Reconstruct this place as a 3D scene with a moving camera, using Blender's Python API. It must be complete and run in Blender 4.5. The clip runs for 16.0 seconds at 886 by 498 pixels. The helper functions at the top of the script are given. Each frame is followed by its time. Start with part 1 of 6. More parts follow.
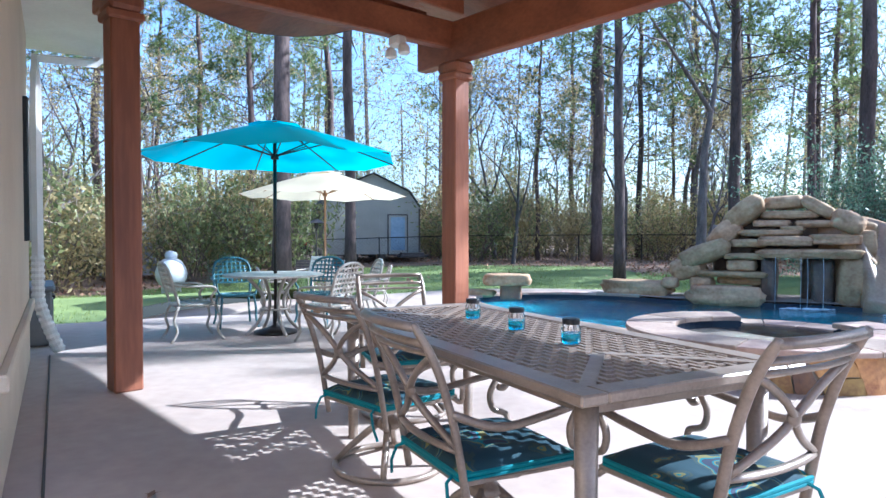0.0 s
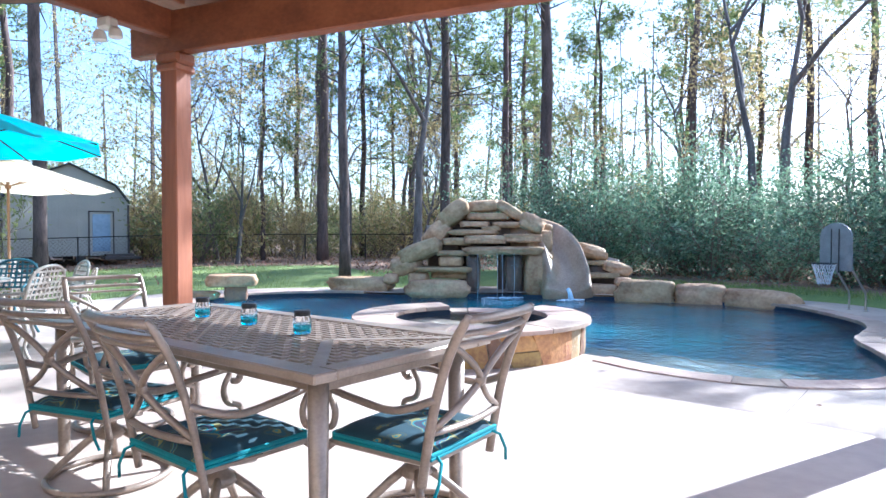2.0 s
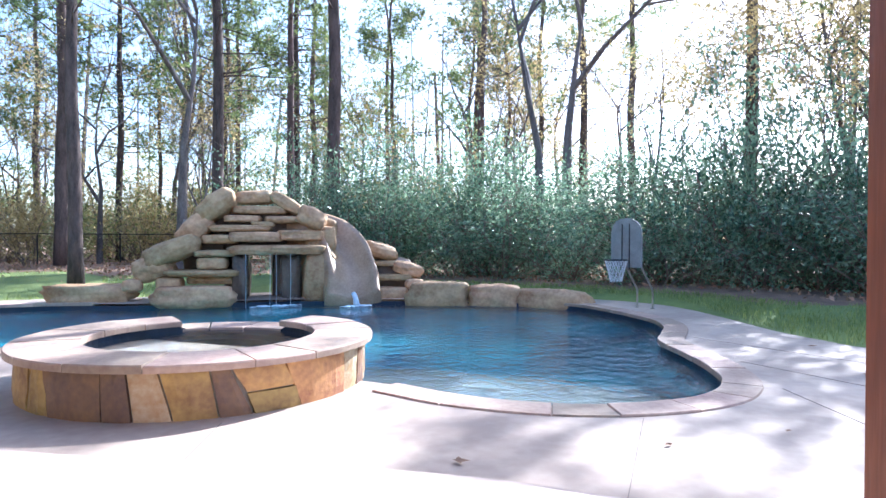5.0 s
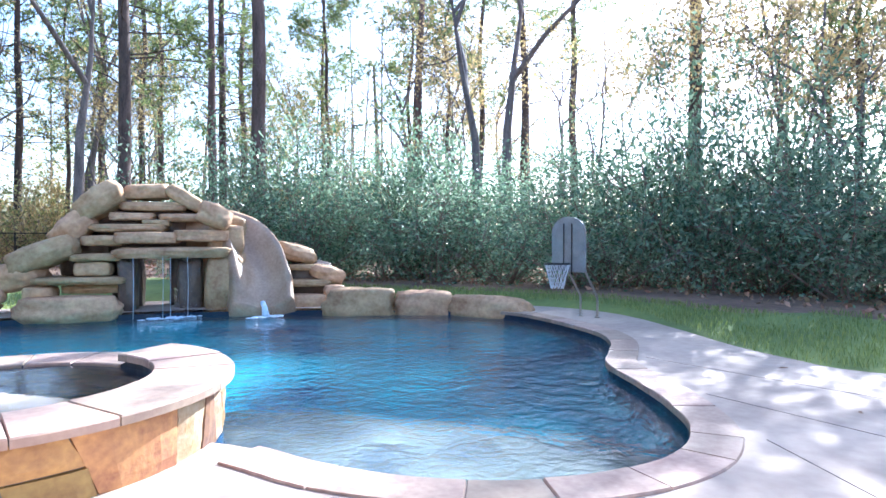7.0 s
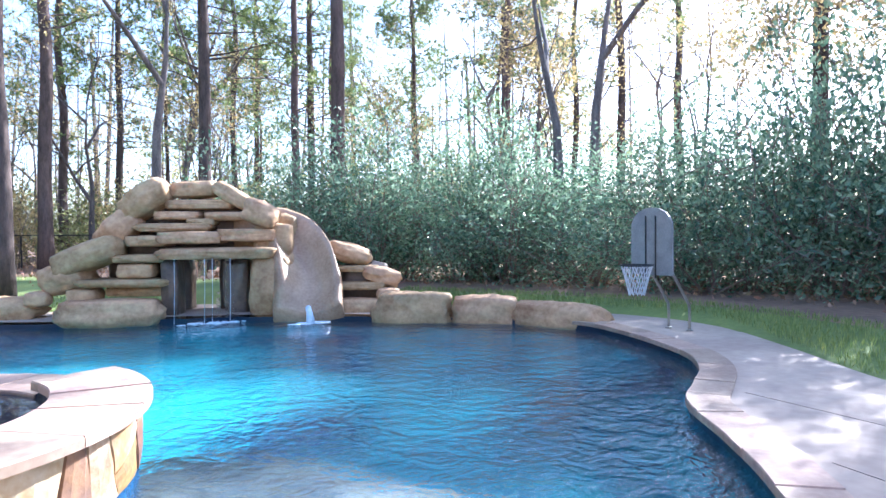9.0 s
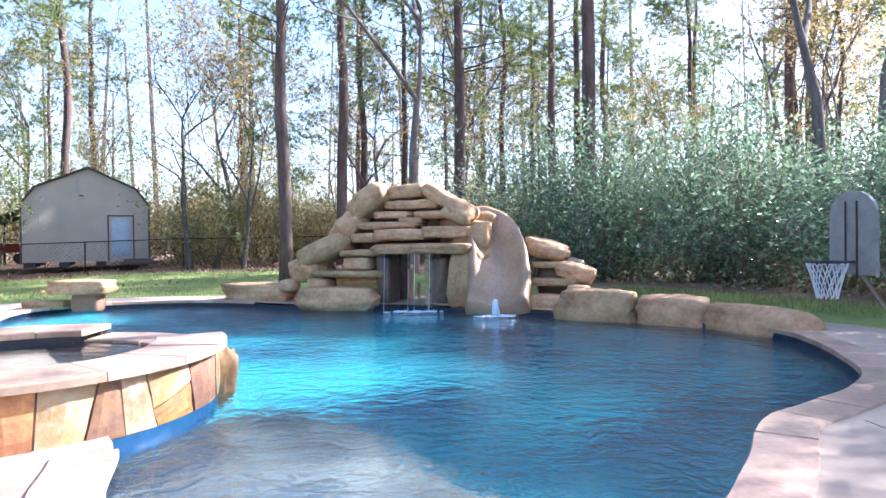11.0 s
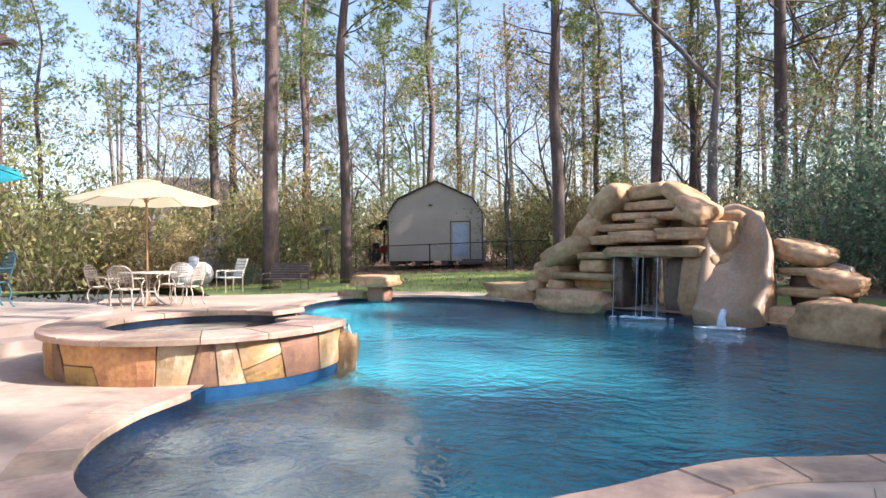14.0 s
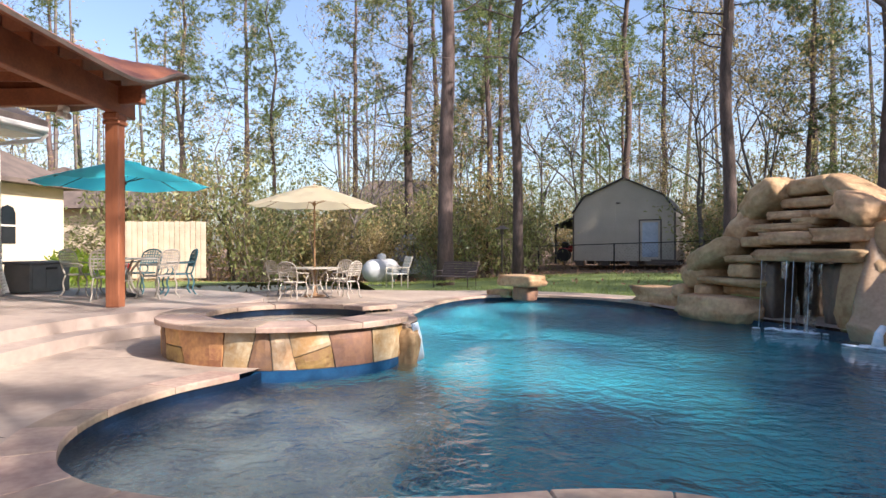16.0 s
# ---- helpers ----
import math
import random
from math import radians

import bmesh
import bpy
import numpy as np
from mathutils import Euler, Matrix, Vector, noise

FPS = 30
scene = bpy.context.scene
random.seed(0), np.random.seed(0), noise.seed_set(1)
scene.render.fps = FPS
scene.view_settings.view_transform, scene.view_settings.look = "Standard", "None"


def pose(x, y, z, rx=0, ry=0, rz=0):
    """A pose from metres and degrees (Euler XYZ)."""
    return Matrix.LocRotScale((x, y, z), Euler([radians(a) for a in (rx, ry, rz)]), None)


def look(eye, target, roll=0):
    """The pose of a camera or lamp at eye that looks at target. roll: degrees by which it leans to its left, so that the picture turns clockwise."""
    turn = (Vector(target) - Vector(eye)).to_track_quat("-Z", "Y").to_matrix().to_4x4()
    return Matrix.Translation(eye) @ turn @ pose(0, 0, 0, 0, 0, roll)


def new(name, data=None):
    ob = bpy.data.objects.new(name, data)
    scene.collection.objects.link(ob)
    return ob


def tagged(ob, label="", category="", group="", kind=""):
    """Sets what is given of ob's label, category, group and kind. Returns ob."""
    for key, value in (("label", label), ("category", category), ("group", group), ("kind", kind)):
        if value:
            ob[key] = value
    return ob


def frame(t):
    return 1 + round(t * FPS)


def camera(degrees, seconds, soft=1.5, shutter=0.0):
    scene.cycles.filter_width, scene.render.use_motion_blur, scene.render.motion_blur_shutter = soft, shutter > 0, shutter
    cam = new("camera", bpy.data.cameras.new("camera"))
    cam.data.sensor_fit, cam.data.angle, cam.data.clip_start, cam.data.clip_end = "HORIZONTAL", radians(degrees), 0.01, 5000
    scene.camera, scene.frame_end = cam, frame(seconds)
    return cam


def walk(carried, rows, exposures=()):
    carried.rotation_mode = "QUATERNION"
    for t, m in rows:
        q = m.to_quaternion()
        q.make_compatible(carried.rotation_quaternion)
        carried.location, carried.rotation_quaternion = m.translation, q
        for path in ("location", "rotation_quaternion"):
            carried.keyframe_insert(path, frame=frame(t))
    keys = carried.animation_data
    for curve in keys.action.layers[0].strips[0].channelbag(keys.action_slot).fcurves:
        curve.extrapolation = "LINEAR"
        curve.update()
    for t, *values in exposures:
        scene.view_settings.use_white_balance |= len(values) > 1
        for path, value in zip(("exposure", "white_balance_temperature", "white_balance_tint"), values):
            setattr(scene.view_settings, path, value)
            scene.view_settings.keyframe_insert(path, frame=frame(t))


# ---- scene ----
cam = camera(69.7, 16.0)
PATH = [
    (0, (-0.488, -0.394, 1.197), (-0.752, 1.588, 1.154), -0.0),
    (0.5, (-0.514, -0.529, 1.213), (-0.443, 1.469, 1.168), -0.0),
    (1, (-0.554, -0.647, 1.215), (-0.243, 1.328, 1.17), 0.0),
    (1.5, (-0.553, -0.666, 1.219), (-0.117, 1.286, 1.174), 0.0),
    (2, (-0.524, -0.636, 1.194), (0.051, 1.279, 1.149), -0.0),
    (2.5, (-0.416, -0.466, 1.184), (0.286, 1.406, 1.139), -0.1),
    (3, (-0.278, -0.182, 1.175), (0.531, 1.647, 1.127), -0.1),
    (3.5, (-0.103, 0.127, 1.14), (0.796, 1.913, 1.091), -0.1),
    (4, (0.083, 0.455, 1.104), (1.094, 2.180, 1.062), 0.1),
    (4.5, (0.372, 0.814, 1.052), (1.461, 2.492, 1.013), 0.2),
    (5, (0.690, 1.210, 1.015), (1.837, 2.848, 0.985), 0.1),
    (7.5, (2.221, 2.434, 1.098), (3.511, 3.961, 1.056), 0.0),
    (7.7, (2.346, 2.529, 1.097), (3.63, 4.062, 1.057), 0.2),
    (8, (2.533, 2.611, 1.094), (3.786, 4.17, 1.054), 0.0),
    (9.2, (3.62, 2.98, 1.04), (4.58, 4.74, 1.0), -0.5),
    (10.4, (4.704, 2.516, 0.981), (5.198, 4.453, 0.938), -1.0),
    (10.5, (4.81, 2.455, 0.981), (5.255, 4.405, 0.938), -1.1),
    (11, (5.334, 2.299, 0.913), (5.47, 4.294, 0.89), -0.7),
    (11.5, (5.797, 2.292, 0.931), (5.798, 4.291, 0.902), -0.9),
    (12, (6.228, 2.372, 0.892), (6.091, 4.368, 0.878), -0.7),
    (12.5, (6.644, 2.317, 0.896), (6.257, 4.28, 0.884), -0.4),
    (13, (7.1, 2.403, 0.872), (6.504, 4.312, 0.865), -0.5),
    (13.5, (7.585, 2.488, 0.886), (6.811, 4.333, 0.879), -0.5),
    (14, (8.081, 2.584, 0.887), (7.108, 4.332, 0.884), -0.6),
    (14.5, (8.575, 2.778, 0.907), (7.424, 4.413, 0.901), -0.5),
    (15, (8.865, 3.068, 0.912), (7.596, 4.614, 0.91), -0.2),
    (15.5, (9.271, 3.304, 0.934), (7.902, 4.763, 0.931), -0.2),
    (16, (9.555, 3.615, 0.921), (8.053, 4.935, 0.916), -0.1),
]
walk(cam, [(t, look(e, g, r)) for t, e, g, r in PATH], [(0, 1.55, 4750, 9), (0.5, 1.35, 4750, 10), (1, 1.5, 4800, 9), (1.5, 1.65, 4800, 9), (2.5, 2.0, 5000, 9), (5, 1.95, 5100, 13), (8, 2.3, 5100, 14), (11, 2.1, 5550, 19), (14, 1.5, 6150, 19), (16, 1.05, 6250, 18)])

# ---- world, sun ----
SUN_AZ, SUN_EL = math.atan2(0.24, 0.97), radians(34.5)
world = bpy.data.worlds.new("world")
scene.world = world
world.use_nodes = True
wn = world.node_tree.nodes
sky = wn.new("ShaderNodeTexSky")
sky.sky_type = "NISHITA"
sky.sun_disc = False
sky.sun_elevation = SUN_EL
sky.sun_rotation = math.pi / 2 - SUN_AZ
sky.dust_density = 2.0
world.node_tree.links.new(sky.outputs[0], wn["Background"].inputs[0])
wn["Background"].inputs[1].default_value = 0.125
sun = new("sun", bpy.data.lights.new("sun", "SUN"))
sun.data.energy, sun.data.angle, sun.data.color = 5.0, radians(0.5), (1.0, 0.93, 0.82)
sun_dir = Vector((math.cos(SUN_AZ) * math.cos(SUN_EL), math.sin(SUN_AZ) * math.cos(SUN_EL), math.sin(SUN_EL)))
sun.matrix_world = look(sun_dir * 60, (0, 0, 0))


# ---- materials ----
def mat(name, col, col2=None, rough=0.6, scale=4.0, fine=40.0, bump=0.2, metal=0.0, per_object=0.0, stretch=(1, 1, 1),
        island=0.0, spec=0.5):
    """Two-scale noise between two colours, with fine relief."""
    m = bpy.data.materials.new(name)
    m.use_nodes = True
    nt, L = m.node_tree, m.node_tree.links
    b = nt.nodes["Principled BSDF"]
    b.inputs["Roughness"].default_value, b.inputs["Metallic"].default_value = rough, metal
    b.inputs["Specular IOR Level"].default_value = spec
    col2 = col2 or tuple(c * 0.75 for c in col)
    tc, mp = nt.nodes.new("ShaderNodeTexCoord"), nt.nodes.new("ShaderNodeMapping")
    mp.inputs["Scale"].default_value = stretch
    L.new(tc.outputs["Object"], mp.inputs[0])
    n1, n2 = nt.nodes.new("ShaderNodeTexNoise"), nt.nodes.new("ShaderNodeTexNoise")
    for n, s in ((n1, scale), (n2, fine)):
        n.inputs["Scale"].default_value, n.inputs["Detail"].default_value = s, 5
        L.new(mp.outputs[0], n.inputs["Vector"])
    add = nt.nodes.new("ShaderNodeMath")
    add.operation = "MULTIPLY_ADD"
    L.new(n2.outputs[0], add.inputs[0])
    add.inputs[1].default_value = 0.5
    L.new(n1.outputs[0], add.inputs[2])
    ramp = nt.nodes.new("ShaderNodeValToRGB")
    ramp.color_ramp.elements[0].position, ramp.color_ramp.elements[1].position = 0.55, 0.95
    ramp.color_ramp.elements[0].color, ramp.color_ramp.elements[1].color = (*col2, 1), (*col, 1)
    L.new(add.outputs[0], ramp.inputs[0])
    out = ramp.outputs[0]
    if per_object or island:
        hs = nt.nodes.new("ShaderNodeHueSaturation")
        src = nt.nodes.new("ShaderNodeObjectInfo").outputs["Random"] if per_object else nt.nodes.new("ShaderNodeNewGeometry").outputs["Random Per Island"]
        amt = per_object or island
        mr = nt.nodes.new("ShaderNodeMapRange")
        mr.inputs["To Min"].default_value, mr.inputs["To Max"].default_value = 1 - amt, 1 + amt
        L.new(src, mr.inputs["Value"])
        L.new(mr.outputs[0], hs.inputs["Value"])
        mr2 = nt.nodes.new("ShaderNodeMapRange")
        mr2.inputs["To Min"].default_value, mr2.inputs["To Max"].default_value = 0.5 + amt * 0.05, 0.5 - amt * 0.05
        L.new(src, mr2.inputs["Value"])
        L.new(mr2.outputs[0], hs.inputs["Hue"])
        L.new(out, hs.inputs["Color"])
        out = hs.outputs[0]
    L.new(out, b.inputs["Base Color"])
    if bump:
        bp = nt.nodes.new("ShaderNodeBump")
        bp.inputs["Strength"].default_value, bp.inputs["Distance"].default_value = bump, 0.02
        L.new(add.outputs[0], bp.inputs["Height"])
        L.new(bp.outputs[0], b.inputs["Normal"])
    return m


def leaf_mat(name, col, col2, through_light=0.35, gloss=0.45):
    """Leaves: diffuse and translucent, varied leaf by leaf."""
    m = bpy.data.materials.new(name)
    m.use_nodes = True
    nt, L = m.node_tree, m.node_tree.links
    nt.nodes.remove(nt.nodes["Principled BSDF"])
    g = nt.nodes.new("ShaderNodeNewGeometry")
    ramp = nt.nodes.new("ShaderNodeValToRGB")
    ramp.color_ramp.elements[0].color, ramp.color_ramp.elements[1].color = (*col, 1), (*col2, 1)
    L.new(g.outputs["Random Per Island"], ramp.inputs[0])
    b, tr, mx = nt.nodes.new("ShaderNodeBsdfPrincipled"), nt.nodes.new("ShaderNodeBsdfTranslucent"), nt.nodes.new("ShaderNodeMixShader")
    b.inputs["Roughness"].default_value = gloss
    L.new(ramp.outputs[0], b.inputs["Base Color"])
    L.new(ramp.outputs[0], tr.inputs["Color"])
    mx.inputs[0].default_value = through_light
    L.new(b.outputs[0], mx.inputs[1])
    L.new(tr.outputs[0], mx.inputs[2])
    L.new(mx.outputs[0], nt.nodes["Material Output"].inputs[0])
    return m


def glass_mat(name, col, rough=0.0, ior=1.45, wave=0.0, wave_scale=3.0):
    m = bpy.data.materials.new(name)
    m.use_nodes = True
    nt, L = m.node_tree, m.node_tree.links
    b = nt.nodes["Principled BSDF"]
    b.inputs["Base Color"].default_value = (*col, 1)
    b.inputs["Roughness"].default_value, b.inputs["IOR"].default_value, b.inputs["Transmission Weight"].default_value = rough, ior, 1.0
    if wave:
        tc, n, n2 = nt.nodes.new("ShaderNodeTexCoord"), nt.nodes.new("ShaderNodeTexNoise"), nt.nodes.new("ShaderNodeTexNoise")
        for k, s in ((n, wave_scale), (n2, wave_scale * 3.3)):
            k.inputs["Scale"].default_value, k.inputs["Detail"].default_value, k.inputs["Distortion"].default_value = s, 3, 0.6
            L.new(tc.outputs["Object"], k.inputs["Vector"])
        ad, bp = nt.nodes.new("ShaderNodeMath"), nt.nodes.new("ShaderNodeBump")
        ad.operation = "MULTIPLY_ADD"
        ad.inputs[1].default_value = 0.35
        L.new(n2.outputs[0], ad.inputs[0])
        L.new(n.outputs[0], ad.inputs[2])
        bp.inputs["Strength"].default_value, bp.inputs["Distance"].default_value = wave, 0.09
        L.new(ad.outputs[0], bp.inputs["Height"])
        L.new(bp.outputs[0], b.inputs["Normal"])
    return m


M_CONC = mat("tan_concrete", (0.45, 0.36, 0.28), (0.31, 0.235, 0.185), 0.75, 0.7, 9, 0.1)
M_PATIO = mat("patio_concrete", (0.45, 0.36, 0.295), (0.34, 0.265, 0.22), 0.7, 0.8, 9, 0.08)
M_JOINT = mat("concrete_joint", (0.22, 0.175, 0.145), None, 0.9, 4, 40, 0.1)
M_COPE = mat("flagstone_coping", (0.47, 0.35, 0.25), (0.29, 0.19, 0.145), 0.7, 1.6, 18, 0.3, per_object=0.22)
M_VENEER = mat("flagstone_veneer", (0.56, 0.34, 0.11), (0.28, 0.14, 0.06), 0.65, 3.0, 22, 0.5, per_object=0.35)
M_VENEER2 = mat("tan_flagstone_veneer", (0.56, 0.46, 0.31), (0.40, 0.23, 0.09), 0.65, 3.4, 22, 0.5, per_object=0.2)
M_VENEER3 = mat("rust_flagstone_veneer", (0.33, 0.17, 0.09), (0.18, 0.10, 0.08), 0.65, 3.0, 22, 0.5, per_object=0.25)
M_MORTAR = mat("mortar", (0.30, 0.26, 0.21), None, 0.9, 5, 60, 0.3)
M_ROCK = mat("sandstone_boulder", (0.52, 0.345, 0.18), (0.25, 0.135, 0.06), 0.75, 1.6, 14, 0.7, per_object=0.18)
# darkened boulder rock: the shade of the recesses is put into its colour
M_DARKROCK = mat("shaded_recess_rock", (0.16, 0.11, 0.075), (0.06, 0.045, 0.04), 0.45, 2, 14, 0.8)
M_SLIDE = mat("slide_stone", (0.46, 0.32, 0.20), (0.27, 0.165, 0.09), 0.42, 1.5, 20, 0.25)
M_WOOD = mat("stained_cedar", (0.30, 0.105, 0.045), (0.17, 0.055, 0.025), 0.55, 3, 30, 0.3, stretch=(1, 1, 0.12))
M_BEAM = mat("stained_cedar_beam", (0.30, 0.105, 0.045), (0.17, 0.055, 0.025), 0.55, 3, 30, 0.3, stretch=(0.12, 1, 1))
M_ROOF = mat("brown_shingles", (0.16, 0.12, 0.10), (0.09, 0.07, 0.06), 0.9, 2, 40, 0.4)
M_ALU = mat("bronze_cast_aluminium", (0.30, 0.235, 0.185), (0.19, 0.145, 0.11), 0.34, 8, 80, 0.08, metal=0.2)
M_PEWTER = mat("weathered_cast_aluminium", (0.50, 0.45, 0.38), (0.34, 0.30, 0.25), 0.5, 8, 80, 0.1, metal=0.2)
M_BLUECHAIR = mat("blue_green_cast_metal", (0.06, 0.17, 0.20), (0.04, 0.11, 0.13), 0.45, 8, 80, 0.1)
M_TEAL = mat("teal_fabric", (0.012, 0.19, 0.21), (0.01, 0.13, 0.16), 0.85, 8, 200, 0.15)
M_POLE = mat("dark_bronze_pole", (0.05, 0.045, 0.04), None, 0.4, 8, 80, 0.05, metal=0.6)
M_WOODPOLE = mat("wooden_umbrella_pole", (0.35, 0.20, 0.10), None, 0.55, 4, 40, 0.15, stretch=(1, 1, 0.1))
M_SHED = mat("beige_painted_siding", (0.47, 0.43, 0.36), (0.40, 0.36, 0.30), 0.75, 1.0, 20, 0.1)
M_SHEDROOF = mat("charcoal_shingles", (0.06, 0.06, 0.06), (0.035, 0.035, 0.038), 0.9, 2, 30, 0.4)
M_TRIM = mat("dark_trim", (0.10, 0.08, 0.07), None, 0.6, 3, 30, 0.1)
M_WHITE = mat("white_paint", (0.75, 0.73, 0.68), (0.66, 0.63, 0.58), 0.5, 2, 30, 0.05)
M_STUCCO = mat("cream_stucco", (0.66, 0.55, 0.40), (0.58, 0.47, 0.34), 0.85, 1.5, 60, 0.4)
M_TANK = mat("white_tank_paint", (0.62, 0.62, 0.62), (0.50, 0.50, 0.48), 0.35, 2, 20, 0.05)
M_GREYBOX = mat("grey_resin", (0.17, 0.17, 0.165), (0.13, 0.13, 0.13), 0.55, 4, 60, 0.15)
M_FENCE = mat("black_fence_wire", (0.02, 0.02, 0.02), None, 0.5, 8, 50, 0.0, metal=0.3)
M_BOARD = mat("smoky_acrylic_board", (0.28, 0.28, 0.27), (0.19, 0.19, 0.19), 0.3, 5, 40, 0.03)
M_STEEL = mat("brushed_steel", (0.45, 0.42, 0.38), None, 0.3, 8, 80, 0.05, metal=0.9)
M_NET = mat("white_cord", (0.70, 0.70, 0.70), None, 0.9, 10, 60, 0.0)
# turquoise on navy: sun patches and tree shade painted into the blue plaster
M_PLASTER = mat("sun_dappled_pool_plaster", (0.04, 0.41, 0.47), (0.002, 0.013, 0.085), 0.7, 0.5, 2.0, 0.1, stretch=(1, 1.6, 1))
M_SPATILE = mat("blue_glazed_tile", (0.02, 0.10, 0.22), (0.012, 0.06, 0.15), 0.25, 6, 40, 0.05)
M_SHELF = mat("pebble_tanning_ledge", (0.21, 0.20, 0.175), (0.015, 0.028, 0.05), 0.7, 1.7, 7, 0.3)
M_TILE = mat("navy_waterline_tile", (0.006, 0.02, 0.05), (0.004, 0.012, 0.03), 0.3, 4, 30, 0.05)
M_WATER = glass_mat("pool_water", (0.60, 0.88, 0.99), 0.01, 1.33, 0.7, 4.2)
M_SPAWATER = glass_mat("spa_water", (0.75, 0.90, 0.95), 0.02, 1.33, 0.15, 3.0)
M_FALL = glass_mat("falling_water", (0.95, 0.97, 1.0), 0.25, 1.2, 0.8, 6.0)
M_FOAM = mat("white_foam", (0.80, 0.84, 0.88), (0.5, 0.65, 0.75), 0.6, 9, 50, 0.4)
M_PINEBARK = mat("pine_bark", (0.15, 0.105, 0.09), (0.055, 0.04, 0.035), 0.95, 5, 30, 1.0, stretch=(1, 1, 0.25), per_object=0.3)
M_GREYBARK = mat("grey_bark", (0.19, 0.16, 0.145), (0.075, 0.062, 0.055), 0.95, 5, 40, 0.7, stretch=(1, 1, 0.3), per_object=0.35)
M_NEEDLE = leaf_mat("pine_needles", (0.075, 0.12, 0.045), (0.29, 0.34, 0.12), 0.6)
M_LEAF = leaf_mat("evergreen_leaves", (0.075, 0.15, 0.095), (0.36, 0.48, 0.30), 0.58, 0.25)
M_SCRUB = leaf_mat("dry_scrub_leaves", (0.30, 0.22, 0.09), (0.60, 0.48, 0.22), 0.55)
M_GREENSCRUB = leaf_mat("scrub_leaves", (0.13, 0.16, 0.06), (0.40, 0.40, 0.16), 0.55)
M_TWIG = mat("bare_twigs", (0.26, 0.20, 0.15), (0.14, 0.10, 0.08), 0.95, 4, 30, 0.3)
M_PALM = leaf_mat("flower_leaves", (0.30, 0.36, 0.04), (0.10, 0.20, 0.03), 0.3)
M_LITTER = mat("leaf_litter", (0.33, 0.20, 0.12), (0.14, 0.085, 0.055), 0.95, 0.6, 7, 0.8)
M_GRASS = mat("lawn", (0.22, 0.27, 0.07), (0.12, 0.16, 0.045), 0.95, 0.5, 12, 0.8)
M_GLASS = glass_mat("clear_glass", (0.95, 0.98, 1.0))
M_BLUELIQ = glass_mat("blue_liquid", (0.10, 0.62, 0.85), 0.0, 1.33)
M_BLACK = mat("black_plastic", (0.015, 0.015, 0.015), None, 0.45, 9, 60, 0.05)
M_RED = mat("red_paint", (0.55, 0.02, 0.02), None, 0.4, 5, 40, 0.02)
M_TARP = mat("silver_tarp", (0.42, 0.43, 0.46), (0.3, 0.3, 0.33), 0.5, 2, 14, 0.6)
M_PLANK = mat("grey_brown_slats", (0.15, 0.11, 0.10), (0.09, 0.065, 0.06), 0.7, 4, 40, 0.3)
M_FENCEWOOD = mat("pale_wooden_fence", (0.60, 0.48, 0.36), (0.48, 0.37, 0.27), 0.8, 3, 30, 0.2, per_object=0.08)
M_BRICK = mat("pink_brick", (0.45, 0.30, 0.24), (0.34, 0.22, 0.18), 0.85, 3, 20, 0.3)
M_DARKGLASS = mat("dark_window_glass", (0.03, 0.04, 0.05), None, 0.05, 2, 9, 0.0)
M_DOORGLASS = mat("frosted_door_panel", (0.40, 0.50, 0.62), (0.28, 0.37, 0.48), 0.2, 1.2, 9, 0.0)


def fabric_mat(name, col):
    m = leaf_mat(name, col, col, 0.5)
    return m


M_AQUA = fabric_mat("aqua_canvas", (0.05, 0.60, 0.70))
M_CREAM = fabric_mat("cream_canvas", (0.72, 0.63, 0.43))


def pattern_mat(name):
    """Teal, navy and olive scrolls on a seat cushion."""
    m = bpy.data.materials.new(name)
    m.use_nodes = True
    nt, L = m.node_tree, m.node_tree.links
    b = nt.nodes["Principled BSDF"]
    b.inputs["Roughness"].default_value = 0.85
    tc, w, v, r = (nt.nodes.new("ShaderNode" + k) for k in ("TexCoord", "TexWave", "TexNoise", "ValToRGB"))
    w.wave_type = "RINGS"
    w.inputs["Scale"].default_value, w.inputs["Distortion"].default_value, w.inputs["Detail"].default_value = 4.5, 9.0, 1.5
    w.inputs["Detail Scale"].default_value = 1.3
    L.new(tc.outputs["Object"], w.inputs["Vector"])
    r.color_ramp.interpolation = "CONSTANT"
    els = r.color_ramp.elements
    els[0].color, els[0].position = (0.008, 0.035, 0.05, 1), 0.0
    els[1].color, els[1].position = (0.03, 0.05, 0.045, 1), 0.45
    for p, c in ((0.60, (0.012, 0.05, 0.07, 1)), (0.74, (0.16, 0.15, 0.05, 1)), (0.84, (0.01, 0.14, 0.17, 1)), (0.94, (0.02, 0.03, 0.06, 1))):
        e = els.new(p)
        e.color = c
    L.new(w.outputs["Fac"], r.inputs[0])
    L.new(r.outputs[0], b.inputs["Base Color"])
    return m


M_CUSHION = pattern_mat("patterned_cushion_fabric")


# ---- builders ----
def mesh_of(name, bm, material, smooth=False):
    me = bpy.data.meshes.new(name)
    bm.normal_update()
    bm.to_mesh(me)
    bm.free()
    if isinstance(material, (list, tuple)):
        for k in material:
            me.materials.append(k)
    else:
        me.materials.append(material)
    if smooth:
        me.polygons.foreach_set("use_smooth", [True] * len(me.polygons))
    return me


def part(name, bm, material, parent, label="", smooth=False):
    ob = new(name, mesh_of(name, bm, material, smooth))
    ob.parent = parent
    if label:
        ob["label"] = label
    return ob


def thing(name, label, category, at=None, group="", kind=""):
    ob = new(name)
    ob.empty_display_size = 0.1
    if at is not None:
        ob.matrix_basis = at
    return tagged(ob, label, category, group, kind)


